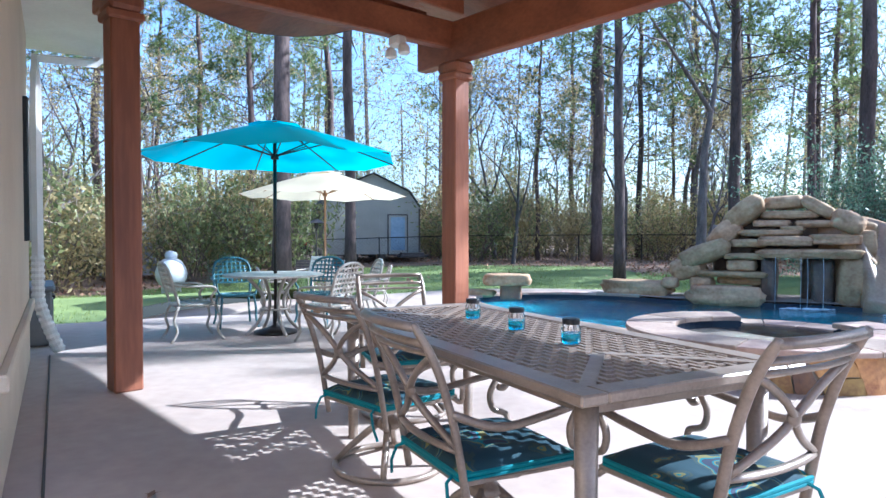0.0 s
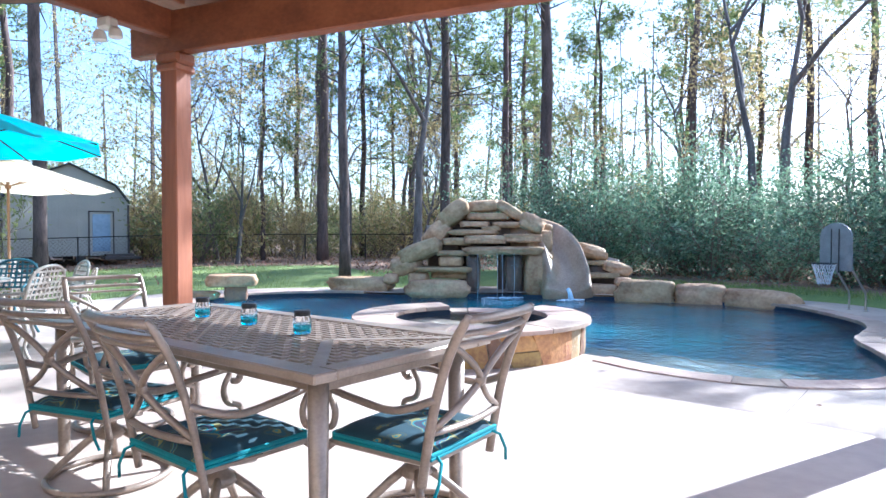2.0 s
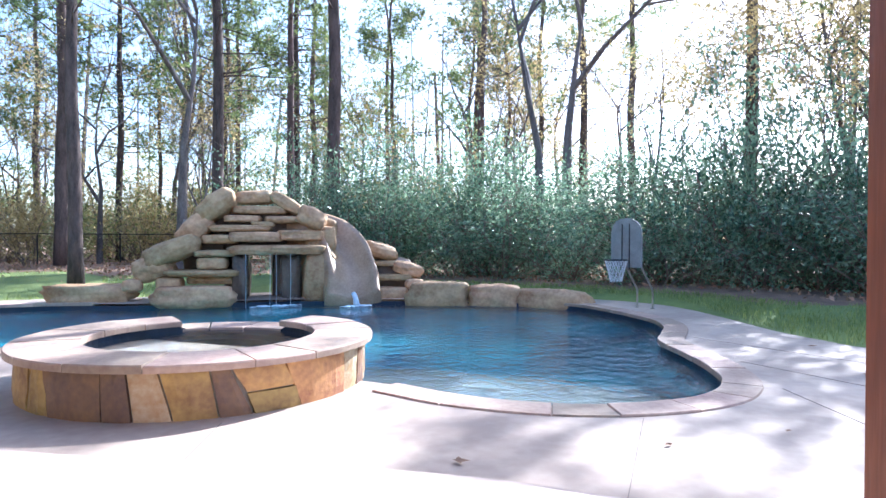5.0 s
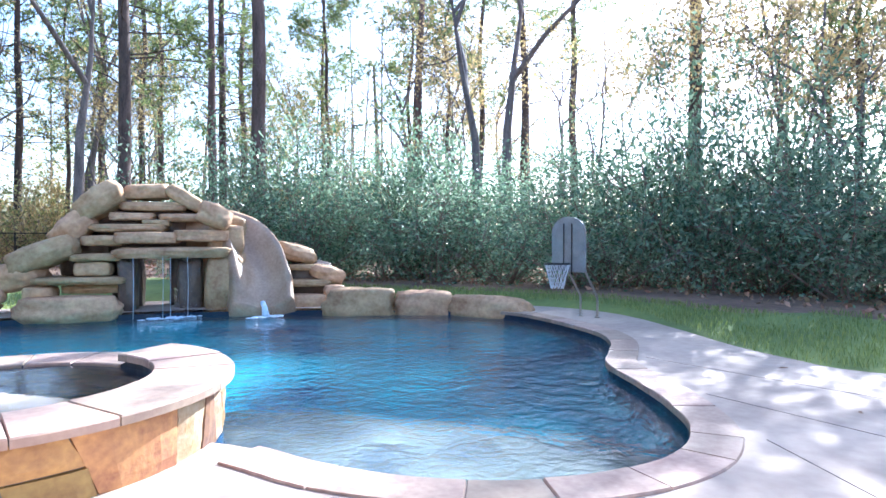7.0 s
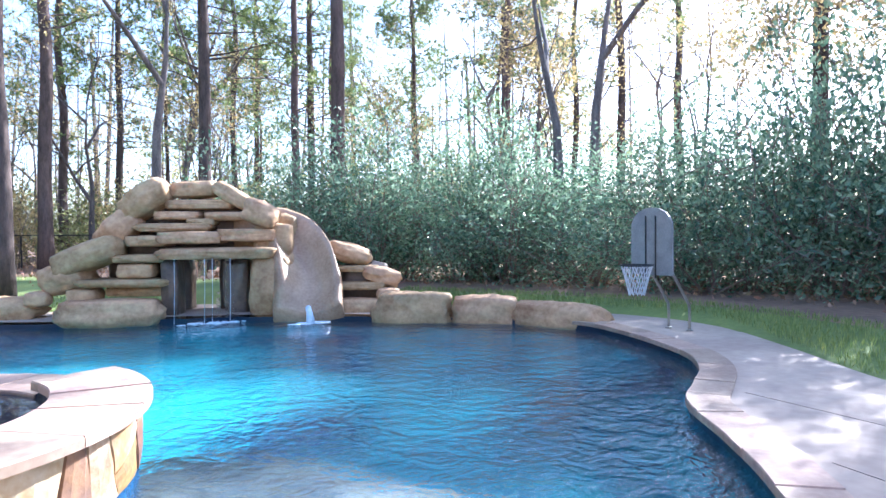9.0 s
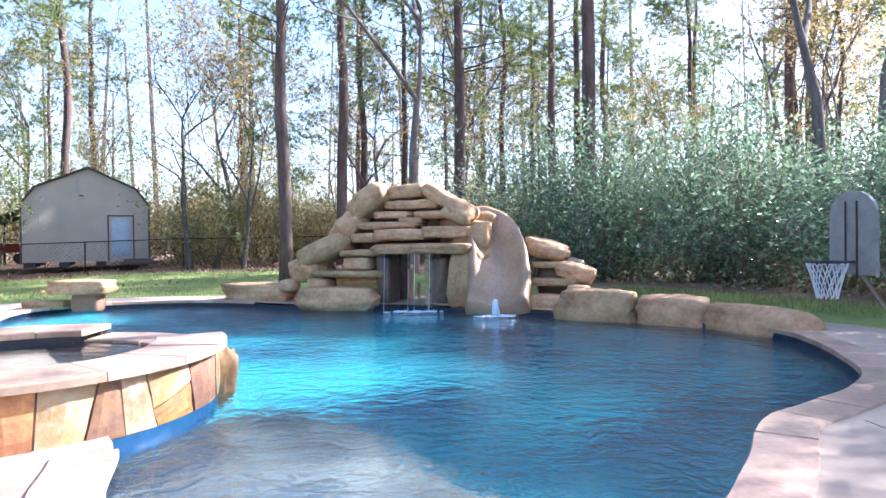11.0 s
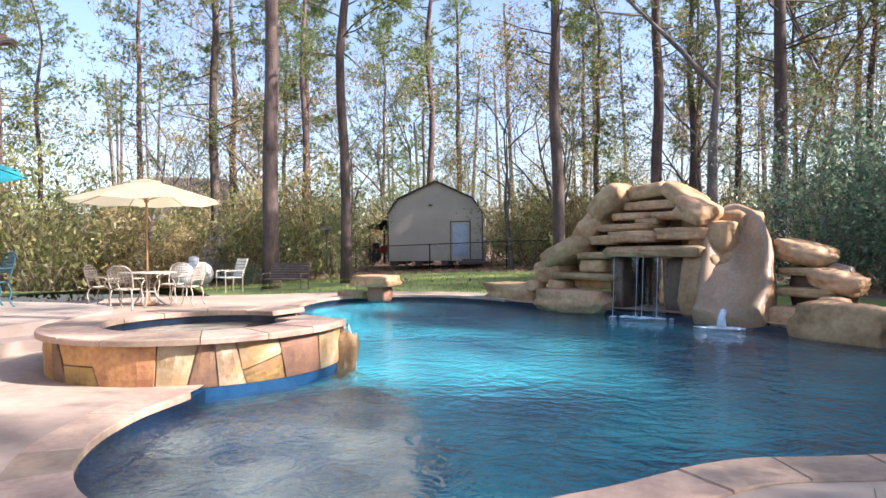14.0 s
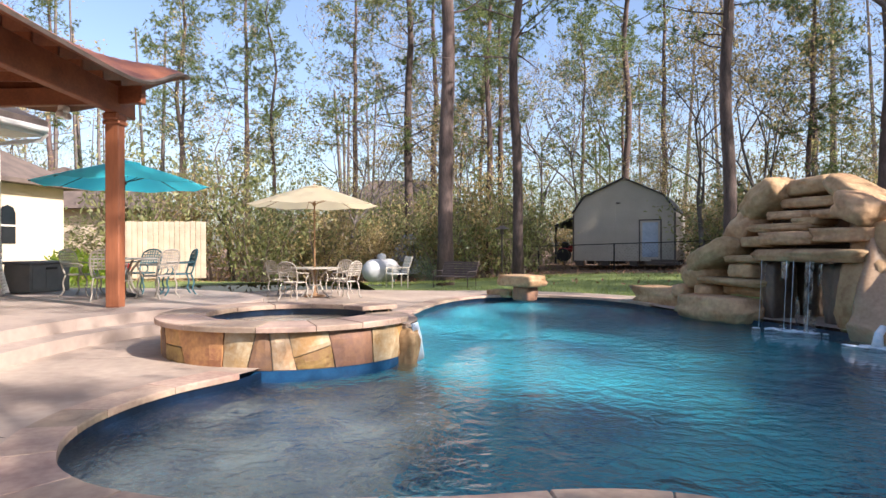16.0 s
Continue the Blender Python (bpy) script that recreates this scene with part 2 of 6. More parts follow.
def solid(name, bm, material, label, category="", kind="", group="", smooth=False, at=None):
    ob = new(name, mesh_of(name, bm, material, smooth))
    if at is not None:
        ob.matrix_basis = at
    return tagged(ob, label, category, group, kind)


def box(bm, size, at, bevel=0.0):
    """A box of that size at a place (a vector) or pose, with bevelled edges."""
    m = at if isinstance(at, Matrix) else Matrix.Translation(at)
    r = bmesh.ops.create_cube(bm, size=1.0, matrix=m @ Matrix.Diagonal((*size, 1)))
    if bevel:
        es = list({e for v in r["verts"] for e in v.link_edges})
        bmesh.ops.bevel(bm, geom=es, offset=bevel, segments=1, affect="EDGES")
    return bm


def beam_between(bm, p, q, w, h, bevel=0.01):
    """A bar with its length along x, from p to q."""
    p, q = Vector(p), Vector(q)
    d = q - p
    m = Matrix.Translation((p + q) / 2) @ d.to_track_quat("X", "Z").to_matrix().to_4x4()
    return box(bm, (d.length, w, h), m, bevel)


def tube(bm, pts, radii, sides=8, closed=False, cap=True, flat=1.0):
    """A round bar along points; flat squeezes it along its second axis."""
    pts = [Vector(p) for p in pts]
    n = len(pts)
    if not isinstance(radii, (list, tuple)):
        radii = [radii] * n
    rings, side = [], None
    for i, p in enumerate(pts):
        a = pts[(i - 1) % n] if (closed or i) else p
        b = pts[(i + 1) % n] if (closed or i < n - 1) else p
        d = (b - a).normalized()
        if side is None:
            side = d.orthogonal().normalized()
        side = (side - d * side.dot(d)).normalized()
        up = d.cross(side)
        rings.append([bm.verts.new(p + (side * math.cos(k) + up * math.sin(k) * flat) * radii[i])
                      for k in (2 * math.pi * j / sides for j in range(sides))])
    for i in range(n if closed else n - 1):
        r, s = rings[i], rings[(i + 1) % n]
        for j in range(sides):
            bm.faces.new((r[j], r[(j + 1) % sides], s[(j + 1) % sides], s[j]))
    if cap and not closed:
        bm.faces.new(rings[0][::-1])
        bm.faces.new(rings[-1])
    return bm


def lathe(bm, prof, sides=24, at=(0, 0, 0)):
    """A turned body from (radius, height) pairs."""
    rings = [[bm.verts.new((at[0] + r * math.cos(2 * math.pi * j / sides), at[1] + r * math.sin(2 * math.pi * j / sides), at[2] + z))
              for j in range(sides)] for r, z in prof]
    for a, b in zip(rings, rings[1:]):
        for j in range(sides):
            bm.faces.new((a[j], a[(j + 1) % sides], b[(j + 1) % sides], b[j]))
    bm.faces.new(rings[0][::-1])
    bm.faces.new(rings[-1])
    return bm


def spline(pts, n=6, closed=False):
    """A smooth curve through points, n steps between two."""
    P = [Vector(p) for p in pts]
    k, out = len(P), []
    for i in range(k if closed else k - 1):
        if closed:
            a, b, c, d = P[(i - 1) % k], P[i], P[(i + 1) % k], P[(i + 2) % k]
        else:
            a, b, c, d = P[max(i - 1, 0)], P[i], P[i + 1], P[min(i + 2, k - 1)]
        for s in range(n):
            t = s / n
            out.append(0.5 * ((2 * b) + (c - a) * t + (2 * a - 5 * b + 4 * c - d) * t * t + (3 * b - a - 3 * c + d) * t ** 3))
    if not closed:
        out.append(P[-1])
    return out


def loops_fill(bm, loops):
    """Faces between an outer loop and the holes in it; loops are lists of points."""
    es = []
    for lp in loops:
        vs = [bm.verts.new(p) for p in lp]
        es += [bm.edges.new((vs[i], vs[(i + 1) % len(vs)])) for i in range(len(vs))]
    bmesh.ops.triangle_fill(bm, use_beauty=True, use_dissolve=False, edges=es, normal=(0, 0, 1))
    for f in bm.faces:
        if f.normal.z < 0:
            f.normal_flip()
    return bm


def skirt(bm, loop, z0, z1, closed=True):
    a = [bm.verts.new((p[0], p[1], z0)) for p in loop]
    b = [bm.verts.new((p[0], p[1], z1)) for p in loop]
    for i in range(len(loop) if closed else len(loop) - 1):
        j = (i + 1) % len(loop)
        bm.faces.new((a[i], a[j], b[j], b[i]))
    return bm


def offset(loop, d, closed=True):
    out, n = [], len(loop)
    for i, p in enumerate(loop):
        a = loop[(i - 1) % n] if closed or i else p
        b = loop[(i + 1) % n] if closed or i < n - 1 else p
        t = Vector((b[0] - a[0], b[1] - a[1])).normalized()
        out.append(Vector((p[0] + t.y * d, p[1] - t.x * d, p[2] if len(p) > 2 else 0)))
    return out


def boulder_mesh(name, size, seed, material, block=0.5, rough=0.10):
    """A weathered stone of that size: between a ball and a block, lumpy and chipped."""
    bm = bmesh.new()
    bmesh.ops.create_icosphere(bm, subdivisions=4, radius=1.0)
    o = Vector((seed * 3.7, seed * 1.3, -seed * 2.1))
    for v in bm.verts:
        d = v.co.normalized()
        cube = d / max(abs(d.x), abs(d.y), abs(d.z))
        p = d.lerp(cube, block)
        s = 1 + rough * 1.6 * noise.noise(d * 1.3 + o) + rough * 0.8 * noise.noise(d * 3.1 + o)
        c = noise.noise(d * 6.0 + o)
        s += rough * 0.25 * c
        p = p * s
        v.co = Vector((p.x * size[0] / 2, p.y * size[1] / 2, p.z * size[2] / 2))
    return mesh_of(name, bm, material, True)


# ---- the ground, the deck, the pool ----
DECK, WATER = -0.30, -0.42
POOL = spline([(3.55, 6.35), (3.85, 5.5), (4.3, 4.85), (4.9, 4.45), (5.6, 4.32), (6.25, 4.55), (6.78, 5.05), (7.25, 5.65), (7.75, 6.35), (8.3, 6.72),
               (8.95, 7.15), (9.5, 7.75), (9.9, 8.6), (10.2, 9.5), (10.3, 10.3), (9.9, 11.4), (9.1, 12.3), (8.2, 13.1), (7.2, 13.8), (6.0, 14.5), (4.6, 15.0),
               (3.0, 15.4), (1.8, 16.2), (0.4, 16.5), (-1.0, 16.1), (-1.75, 15.0), (-1.5, 13.6), (-0.7, 12.2), (0.4, 10.8), (1.4, 9.6), (2.0, 8.5), (2.9, 7.2)], 5, True)
POOL = [Vector((p.x, p.y, DECK)) for p in POOL]
DECK_OUT = spline([(9.45, 4.4), (9.6, 5.2), (10.0, 6.1), (10.85, 7.4), (11.7, 9.0), (11.7, 10.4), (10.9, 11.8), (9.6, 13.2), (8.6, 14.6), (7.2, 16.2), (5.0, 16.9), (3.0, 17.0),
                   (1.6, 17.6), (-0.6, 17.7), (-2.8, 16.8), (-4.6, 15.0), (-6.6, 13.4), (-7.4, 11.4), (-7.2, 9.0), (-6.8, 7.6), (-8.2, 5.5), (-6.0, 1.0), (-3.0, -3.0), (3.0, -5.0),
                   (9.0, -4.0), (11.0, -1.0), (10.2, 2.5)], 5, True)
DECK_OUT = [Vector((p.x, p.y, DECK)) for p in DECK_OUT]
COPE_OUT = offset(POOL, 0.32)

bm = bmesh.new()
loops_fill(bm, [DECK_OUT, POOL])
for v in bm.verts:
    v.co.z = DECK - 0.006
skirt(bm, DECK_OUT, DECK - 0.006, DECK - 0.35)
deck = solid("pavement", bm, M_CONC, "pale tan stamped concrete deck round the pool", kind="structure")

# basin: tiled band, then sloping plaster, with a shallow ledge by the spa
bm = bmesh.new()
skirt(bm, POOL, DECK - 0.05, DECK - 0.85)
solid("pool_tile_band", bm, M_TILE, "dark blue tile band at the waterline", "tile band", "structure")
bm = bmesh.new()
mid = Vector((4.6, 10.2, 0))
rings = []
for k, z in ((1.0, -1.12), (0.97, -1.45), (0.8, -1.75), (0.45, -2.1), (0.12, -2.15)):
    rings.append([bm.verts.new((mid.x + (p.x - mid.x) * k, mid.y + (p.y - mid.y) * k, z)) for p in POOL])
for a, b in zip(rings, rings[1:]):
    for i in range(len(a)):
        j = (i + 1) % len(a)
        bm.faces.new((a[i], a[j], b[j], b[i]))
bm.faces.new(rings[-1])
solid("pool_basin", bm, M_PLASTER, "deep blue plastered pool basin with painted sun patches", "pool", "structure", smooth=True)
bm = bmesh.new()
ledge = [(3.4, 7.2), (3.3, 4.9), (3.9, 4.1), (5.1, 3.7), (6.4, 3.8), (6.4, 5.2), (6.0, 6.0), (5.4, 6.9), (4.8, 7.8), (4.0, 8.2)]
lp = spline([(x, y, -1.05) for x, y in ledge], 4, True)
loops_fill(bm, [lp])
skirt(bm, lp, -1.05, -1.9)
solid("tanning_ledge", bm, M_SHELF, "pebbled shallow ledge under the water", "pool step", "structure")
bm = bmesh.new()
loops_fill(bm, [[Vector((p.x, p.y, WATER)) for p in offset(POOL, 0.02)]])
water = solid("water", bm, M_WATER, "rippled clear blue pool water", kind="structure")
water.visible_shadow = False

# lawn and forest floor, one sheet out to the horizon
CEN = Vector((2.0, 9.0))


def ring_pts(r, z, n=96):
    return [Vector((CEN.x + r * math.cos(2 * math.pi * i / n), CEN.y + r * math.sin(2 * math.pi * i / n), z)) for i in range(n)]


def lawn_edge(a):
    base = 14.5 + 1.2 * math.sin(3 * a + 1) + 0.8 * math.sin(7 * a)
    d = math.degrees(a) % 360
    if d < 40 or d > 300:
        base = 11.3
    if d < 62 or d > 345:
        base = 10.3 + 0.15 * math.sin(9 * a)
    if 85 < d < 150:
        base += 5.0
    if 150 <= d < 220:
        base += 3.5
    return base


def dip(a):
    d = math.degrees(a) % 360
    return -0.62 * math.exp(-((d - 147) / 26) ** 2)


N = 120
lawn = [Vector((CEN.x + lawn_edge(2 * math.pi * i / N) * math.cos(2 * math.pi * i / N),
                CEN.y + lawn_edge(2 * math.pi * i / N) * math.sin(2 * math.pi * i / N), -0.12 + dip(2 * math.pi * i / N))) for i in range(N)]
bm = bmesh.new()
inner = [Vector((p.x, p.y, -0.34 if p.x > -5.5 else -0.06)) for p in offset(DECK_OUT, -0.15)]
far_ring = [p + Vector((0, 0, 0.7 * dip(math.atan2(p.y - CEN.y, p.x - CEN.x)))) for p in ring_pts(34, 0.0)]
loops = [inner, lawn, far_ring, ring_pts(80, 0.3), ring_pts(1500, 0.5)]
for k, (a, b) in enumerate(zip(loops, loops[1:])):
    before = set(bm.faces)
    loops_fill(bm, [b, a])
    for f in bm.faces:
        if f not in before:
            f.material_index = 0 if k == 0 else 1
bmesh.ops.remove_doubles(bm, verts=bm.verts, dist=0.001)
ground = solid("ground", bm, [M_GRASS, M_LITTER], "green lawn running into brown leaf litter under the trees", kind="structure")

# patio with two curved steps
EDGE = spline([(4.3, -2.5), (3.75, 0.2), (3.25, 1.6), (2.8, 2.6), (2.3, 3.4), (1.65, 4.05), (0.9, 4.7), (0.2, 5.5), (-0.28, 6.6), (-0.6, 7.9), (-1.5, 8.9), (-3.2, 9.1),
               (-5.2, 8.5), (-6.8, 7.4)], 5)
PATIO = EDGE + [Vector((-8.2, 5.6, 0)), Vector((-5.8, 0.5, 0)), Vector((-3.0, -3.5, 0)), Vector((3.0, -4.5, 0))]


def slab(bm, loop, top, bottom):
    loops_fill(bm, [[Vector((p.x, p.y, top)) for p in loop]])
    return skirt(bm, loop, top, bottom)


bm = bmesh.new()
slab(bm, PATIO, 0.0, -0.32)
solid("floor", bm, M_PATIO, "smooth tan concrete patio floor", kind="structure")
STEP = offset(EDGE, 0.40, False)
bm = bmesh.new()
slab(bm, STEP[2:52] + [Vector((p.x, p.y, 0)) for p in reversed(offset(EDGE, -0.1, False)[2:52])], -0.15, -0.32)
solid("step", bm, M_PATIO, "curved concrete step down to the pool deck", "step", "structure")
# flagstone nosings on both steps
def pieces(name, inner_line, outer_line, top, thick, parent, material, step, gap=0.012, start=0, drop=0.0):
    """Flat stones laid between two lines of points."""
    i = start
    n = len(inner_line)
    while i < n - 1:
        w = random.choice(step)
        j = min(i + w, n - 1)
        bm = bmesh.new()
        lower, upper = [], []
        idx = list(range(i, j + 1))
        line = [Vector(inner_line[k]) for k in idx] + [Vector(outer_line[k]) for k in reversed(idx)]
        c = sum((Vector((p.x, p.y, 0)) for p in line), Vector()) / len(line)
        dz = random.uniform(-0.004, 0.004)
        for p in line:
            d = (Vector((p.x, p.y, 0)) - c)
            q = c + d * (1 - gap / max(d.length, 0.1))
            e = c + d * (1 - (gap + 0.008) / max(d.length, 0.1))
            lower.append(bm.verts.new((q.x, q.y, top - thick)))
            upper.append((bm.verts.new((q.x, q.y, top + dz - 0.012)), bm.verts.new((e.x, e.y, top + dz))))
        m = len(line)
        bm.faces.new([u[1] for u in upper])
        for k in range(m):
            l = (k + 1) % m
            bm.faces.new((lower[k], lower[l], upper[l][0], upper[k][0]))
            bm.faces.new((upper[k][0], upper[l][0], upper[l][1], upper[k][1]))
        bmesh.ops.recalc_face_normals(bm, faces=bm.faces)
        part(name, bm, material, parent)
        i = j


# ---- the spa ----
SPA = Vector((2.3, 7.48, 0))
R_WALL, R_COPE, R_IN, SPA_TOP = 1.52, 1.60, 1.06, 0.12
GAP0, GAP1 = radians(27), radians(88)


def arc(r, a0, a1, n, z=0.0):
    return [Vector((SPA.x + r * math.cos(a0 + (a1 - a0) * i / n), SPA.y + r * math.sin(a0 + (a1 - a0) * i / n), z)) for i in range(n + 1)]


spa = thing("spa", "round raised spa faced with ochre and brown flagstone beside the pool", "spa", kind="")
bm = bmesh.new()
for r0, r1, z0, z1 in ((R_WALL - 0.03, R_WALL - 0.03, -0.6, SPA_TOP - 0.055), (R_WALL - 0.03, R_IN, SPA_TOP - 0.055, SPA_TOP - 0.055), (R_IN, R_IN, SPA_TOP - 0.055, -0.35), (R_IN, 0.75, -0.35, -0.35),
                       (0.75, 0.7, -0.35, -0.85), (0.7, 0.01, -0.85, -0.85)):
    a, b = arc(r0, 0, 2 * math.pi, 64, z0), arc(r1, 0, 2 * math.pi, 64, z1)
    va, vb = [bm.verts.new(p) for p in a[:-1]], [bm.verts.new(p) for p in b[:-1]]
    for i in range(64):
        j = (i + 1) % 64
        ang = 2 * math.pi * (i + 0.5) / 64
        if GAP0 < ang < GAP1 and z0 == z1 == SPA_TOP - 0.055:
            continue
        f = bm.faces.new((va[i], va[j], vb[j], vb[i]))
        f.material_index = 1 if r0 <= R_IN else 0
for v in bm.verts:
    ang = math.atan2(v.co.y - SPA.y, v.co.x - SPA.x)
    if GAP0 + 0.01 < ang < GAP1 - 0.01 and v.co.z > 0.05:
        v.co.z = 0.015
part("shell", bm, [M_MORTAR, M_TILE], spa, "mortar and dark blue tile shell")
bm = bmesh.new()
loops_fill(bm, [arc(R_IN + 0.02, 0, 2 * math.pi, 64, 0.005)[:-1]])
w2 = solid("spa_water", bm, M_SPAWATER, "still clear water in the round spa", "water", "structure")
w2.visible_shadow = False
bm = bmesh.new()
skirt(bm, arc(R_WALL - 0.012, 0, 2 * math.pi, 64)[:-1], WATER + 0.08, -0.62)
part("tile_band", bm, M_SPATILE, spa, "blue tile band at the waterline")
# weir lip
random.seed(5)
pieces("weir_stone", arc(R_IN - 0.02, GAP0, GAP1, 24), arc(R_WALL + 0.05, GAP0, GAP1, 24), 0.025, 0.05, spa, M_COPE, [8, 10])
pieces("coping_stone", arc(R_IN - 0.04, GAP1, 2 * math.pi + GAP0, 96), arc(R_COPE, GAP1, 2 * math.pi + GAP0, 96), SPA_TOP, 0.06, spa, M_COPE, [6, 7, 8, 9, 10], 0.006)
# veneer: upright stones, some split by a slanting joint
def wall_stone(a0, a1, b0, b1, z0, z1, zm0, zm1, material, out, zb0=0.0, zb1=0.0):
    """A facing stone between two slanted joints and two heights."""
    bm = bmesh.new()
    n = 4
    g = 0.006
    rows = []
    for k in range(n + 1):
        t = k / n
        al, ar = a0 + (b0 - a0) * t, a1 + (b1 - a1) * t
        rows.append([(al + (ar - al) * s / n, z0 + (z1 - z0) * t + (zm0 * (1 - s / n) + zm1 * s / n) * t + (zb0 * (1 - s / n) + zb1 * s / n) * (1 - t)) for s in range(n + 1)])
    def P(a, z, r):
        return (SPA.x + r * math.cos(a), SPA.y + r * math.sin(a), z)
    front = [[bm.verts.new(P(a, z, R_WALL + out + random.uniform(-0.006, 0.006) - (0.012 if k in (0, n) or s in (0, n) else 0))) for s, (a, z) in enumerate(r)] for k, r in enumerate(rows)]
    for k in range(n):
        for s in range(n):
            bm.faces.new((front[k][s], front[k][s + 1], front[k + 1][s + 1], front[k + 1][s]))
    rim = front[0] + [front[k][n] for k in range(1, n + 1)] + front[n][-2::-1] + [front[k][0] for k in range(n - 1, 0, -1)]
    back = [bm.verts.new((SPA.x + (v.co.x - SPA.x) * (R_WALL - 0.05) / R_WALL, SPA.y + (v.co.y - SPA.y) * (R_WALL - 0.05) / R_WALL, v.co.z)) for v in rim]
    for k in range(len(rim)):
        l = (k + 1) % len(rim)
        bm.faces.new((rim[l], rim[k], back[k], back[l]))
    bmesh.ops.recalc_face_normals(bm, faces=bm.faces)
    part("veneer_stone", bm, material, spa)


random.seed(11)
a = GAP1 + 0.02
lean = 0.0
while a < 2 * math.pi + GAP0 - 0.05:
    w = random.uniform(0.15, 0.34)
    nl = random.uniform(-0.13, 0.13)
    a1 = min(a + w, 2 * math.pi + GAP0)
    g = 0.005
    zb, zt = WATER + 0.085, SPA_TOP - 0.065
    mm = random.choice((M_VENEER, M_VENEER, M_VENEER2, M_VENEER2, M_VENEER3))
    if w > 0.24 and random.random() < 0.5:
        zs = random.uniform(-0.20, -0.08)
        t = (zs - zb) / (zt - zb)
        k0, k1 = random.uniform(-0.07, 0.07), random.uniform(-0.07, 0.07)
        wall_stone(a + g, a1 - g, a + lean * t + g, a1 + nl * t - g, zb, zs - 0.006, k0, k1, mm, random.uniform(0.0, 0.015))
        bm0 = random.choice((M_VENEER, M_VENEER2, M_VENEER2))
        wall_stone(a + lean * t + g, a1 + nl * t - g, a + lean + g, a1 + nl - g, zs + 0.006, zt, 0, 0, bm0, random.uniform(0.0, 0.015), k0, k1)
    else:
        wall_stone(a + g, a1 - g, a + lean + g, a1 + nl - g, zb, zt, 0, 0, mm, random.uniform(0.0, 0.015))
    a, lean = a1, nl


# ---- the rock waterfall and slide ----
RU, RV, RF = Vector((0.927, -0.375, 0)), Vector((0.375, 0.927, 0)), Vector((6.03, 14.43, 0))
ROCK_TURN = math.degrees(math.atan2(-0.375, 0.927))


def rk(u, v, z):
    return RF + RU * u + RV * v + Vector((0, 0, z))


falls = thing("rock_waterfall", "stacked sandstone boulder waterfall with a cave and water slide", "waterfall")


def stone(u, z, w, h, v, depth, tilt=0, turn=0, block=0.55, rough=0.09, name="boulder", seed=None, material=None, parent=None):
    stone.k += 1
    ob = new(name, boulder_mesh(name, (w * 1.06, depth, h * 1.08), seed or stone.k, material or M_ROCK, block, rough))
    p = rk(u, v, z)
    ob.matrix_basis = pose(p.x, p.y, p.z, 0, tilt, ROCK_TURN + turn)
    ob.parent = parent or falls
    return ob


stone.k = 0


def slab_at(u0, u1, z0, z1, front, depth, tilt=0, turn=0, block=0.72, rough=0.06, material=None):
    """A stone of the stack by its two ends, its two heights and the plane of its face."""
    return stone((u0 + u1) / 2, (z0 + z1) / 2, u1 - u0, (z1 - z0) * (0.86 if block > 0.7 else 1.0), front + depth / 2, depth, tilt, turn, block, rough, material=material)


# recessed courses under the arch, each set back and split by dark joints
slab_at(-1.38, 0.66, 0.66, 0.90, -0.02, 1.2)
slab_at(-2.14, -1.30, 0.62, 0.78, 0.10, 1.0)
slab_at(-1.42, -0.30, 0.94, 1.19, 0.12, 0.9)
slab_at(-0.38, 0.62, 0.98, 1.23, 0.16, 0.9)
slab_at(-2.02, -1.28, 0.90, 1.12, 0.34, 0.8)
slab_at(-1.86, -0.56, 1.17, 1.34, 0.36, 0.9)
slab_at(-0.98, -0.48, 1.28, 1.42, 0.46, 0.6)
slab_at(-1.56, -0.78, 1.39, 1.56, 0.52, 0.8)
slab_at(-0.68, 0.20, 1.37, 1.55, 0.50, 0.8)
slab_at(-1.40, -0.22, 1.58, 1.78, 0.66, 0.8)
# the arch: rounded stones over the top and down both shoulders
slab_at(-1.36, -0.50, 1.82, 2.13, 0.72, 0.8, tilt=-3, block=0.5, rough=0.08)
slab_at(-0.62, 0.16, 1.70, 2.00, 0.62, 0.8, tilt=31, block=0.45, rough=0.08)
slab_at(0.02, 0.68, 1.28, 1.72, 0.02, 0.9, tilt=24, block=0.38, rough=0.1)
slab_at(-2.24, -1.26, 1.50, 2.00, 0.40, 0.9, tilt=-36, block=0.35, rough=0.1)
slab_at(-2.62, -1.78, 0.98, 1.48, 0.42, 0.9, tilt=-44, block=0.4, rough=0.1)
slab_at(-3.22, -1.98, 0.52, 0.98, 0.02, 0.9, tilt=-22, block=0.36, rough=0.1)
slab_at(-3.40, -2.60, 0.12, 0.66, 0.10, 0.9, tilt=-14, block=0.36, rough=0.1)
# the stepped side of the cave
slab_at(-2.08, -1.46, 0.36, 0.62, 0.12, 0.7, block=0.6)
slab_at(-2.72, -1.24, 0.20, 0.36, -0.02, 0.9)
slab_at(-2.30, -1.30, 0.02, 0.22, 0.22, 0.8)
slab_at(-2.86, -1.30, -0.44, 0.02, -0.42, 0.9, block=0.6, rough=0.09)
slab_at(-2.90, -2.36, -0.10, 0.20, 0.02, 0.6, block=0.4)
slab_at(-5.02, -3.46, -0.36, 0.05, 0.10, 0.7, block=0.6, rough=0.13)
slab_at(-3.56, -3.16, -0.10, 0.16, 0.05, 0.4, block=0.35)
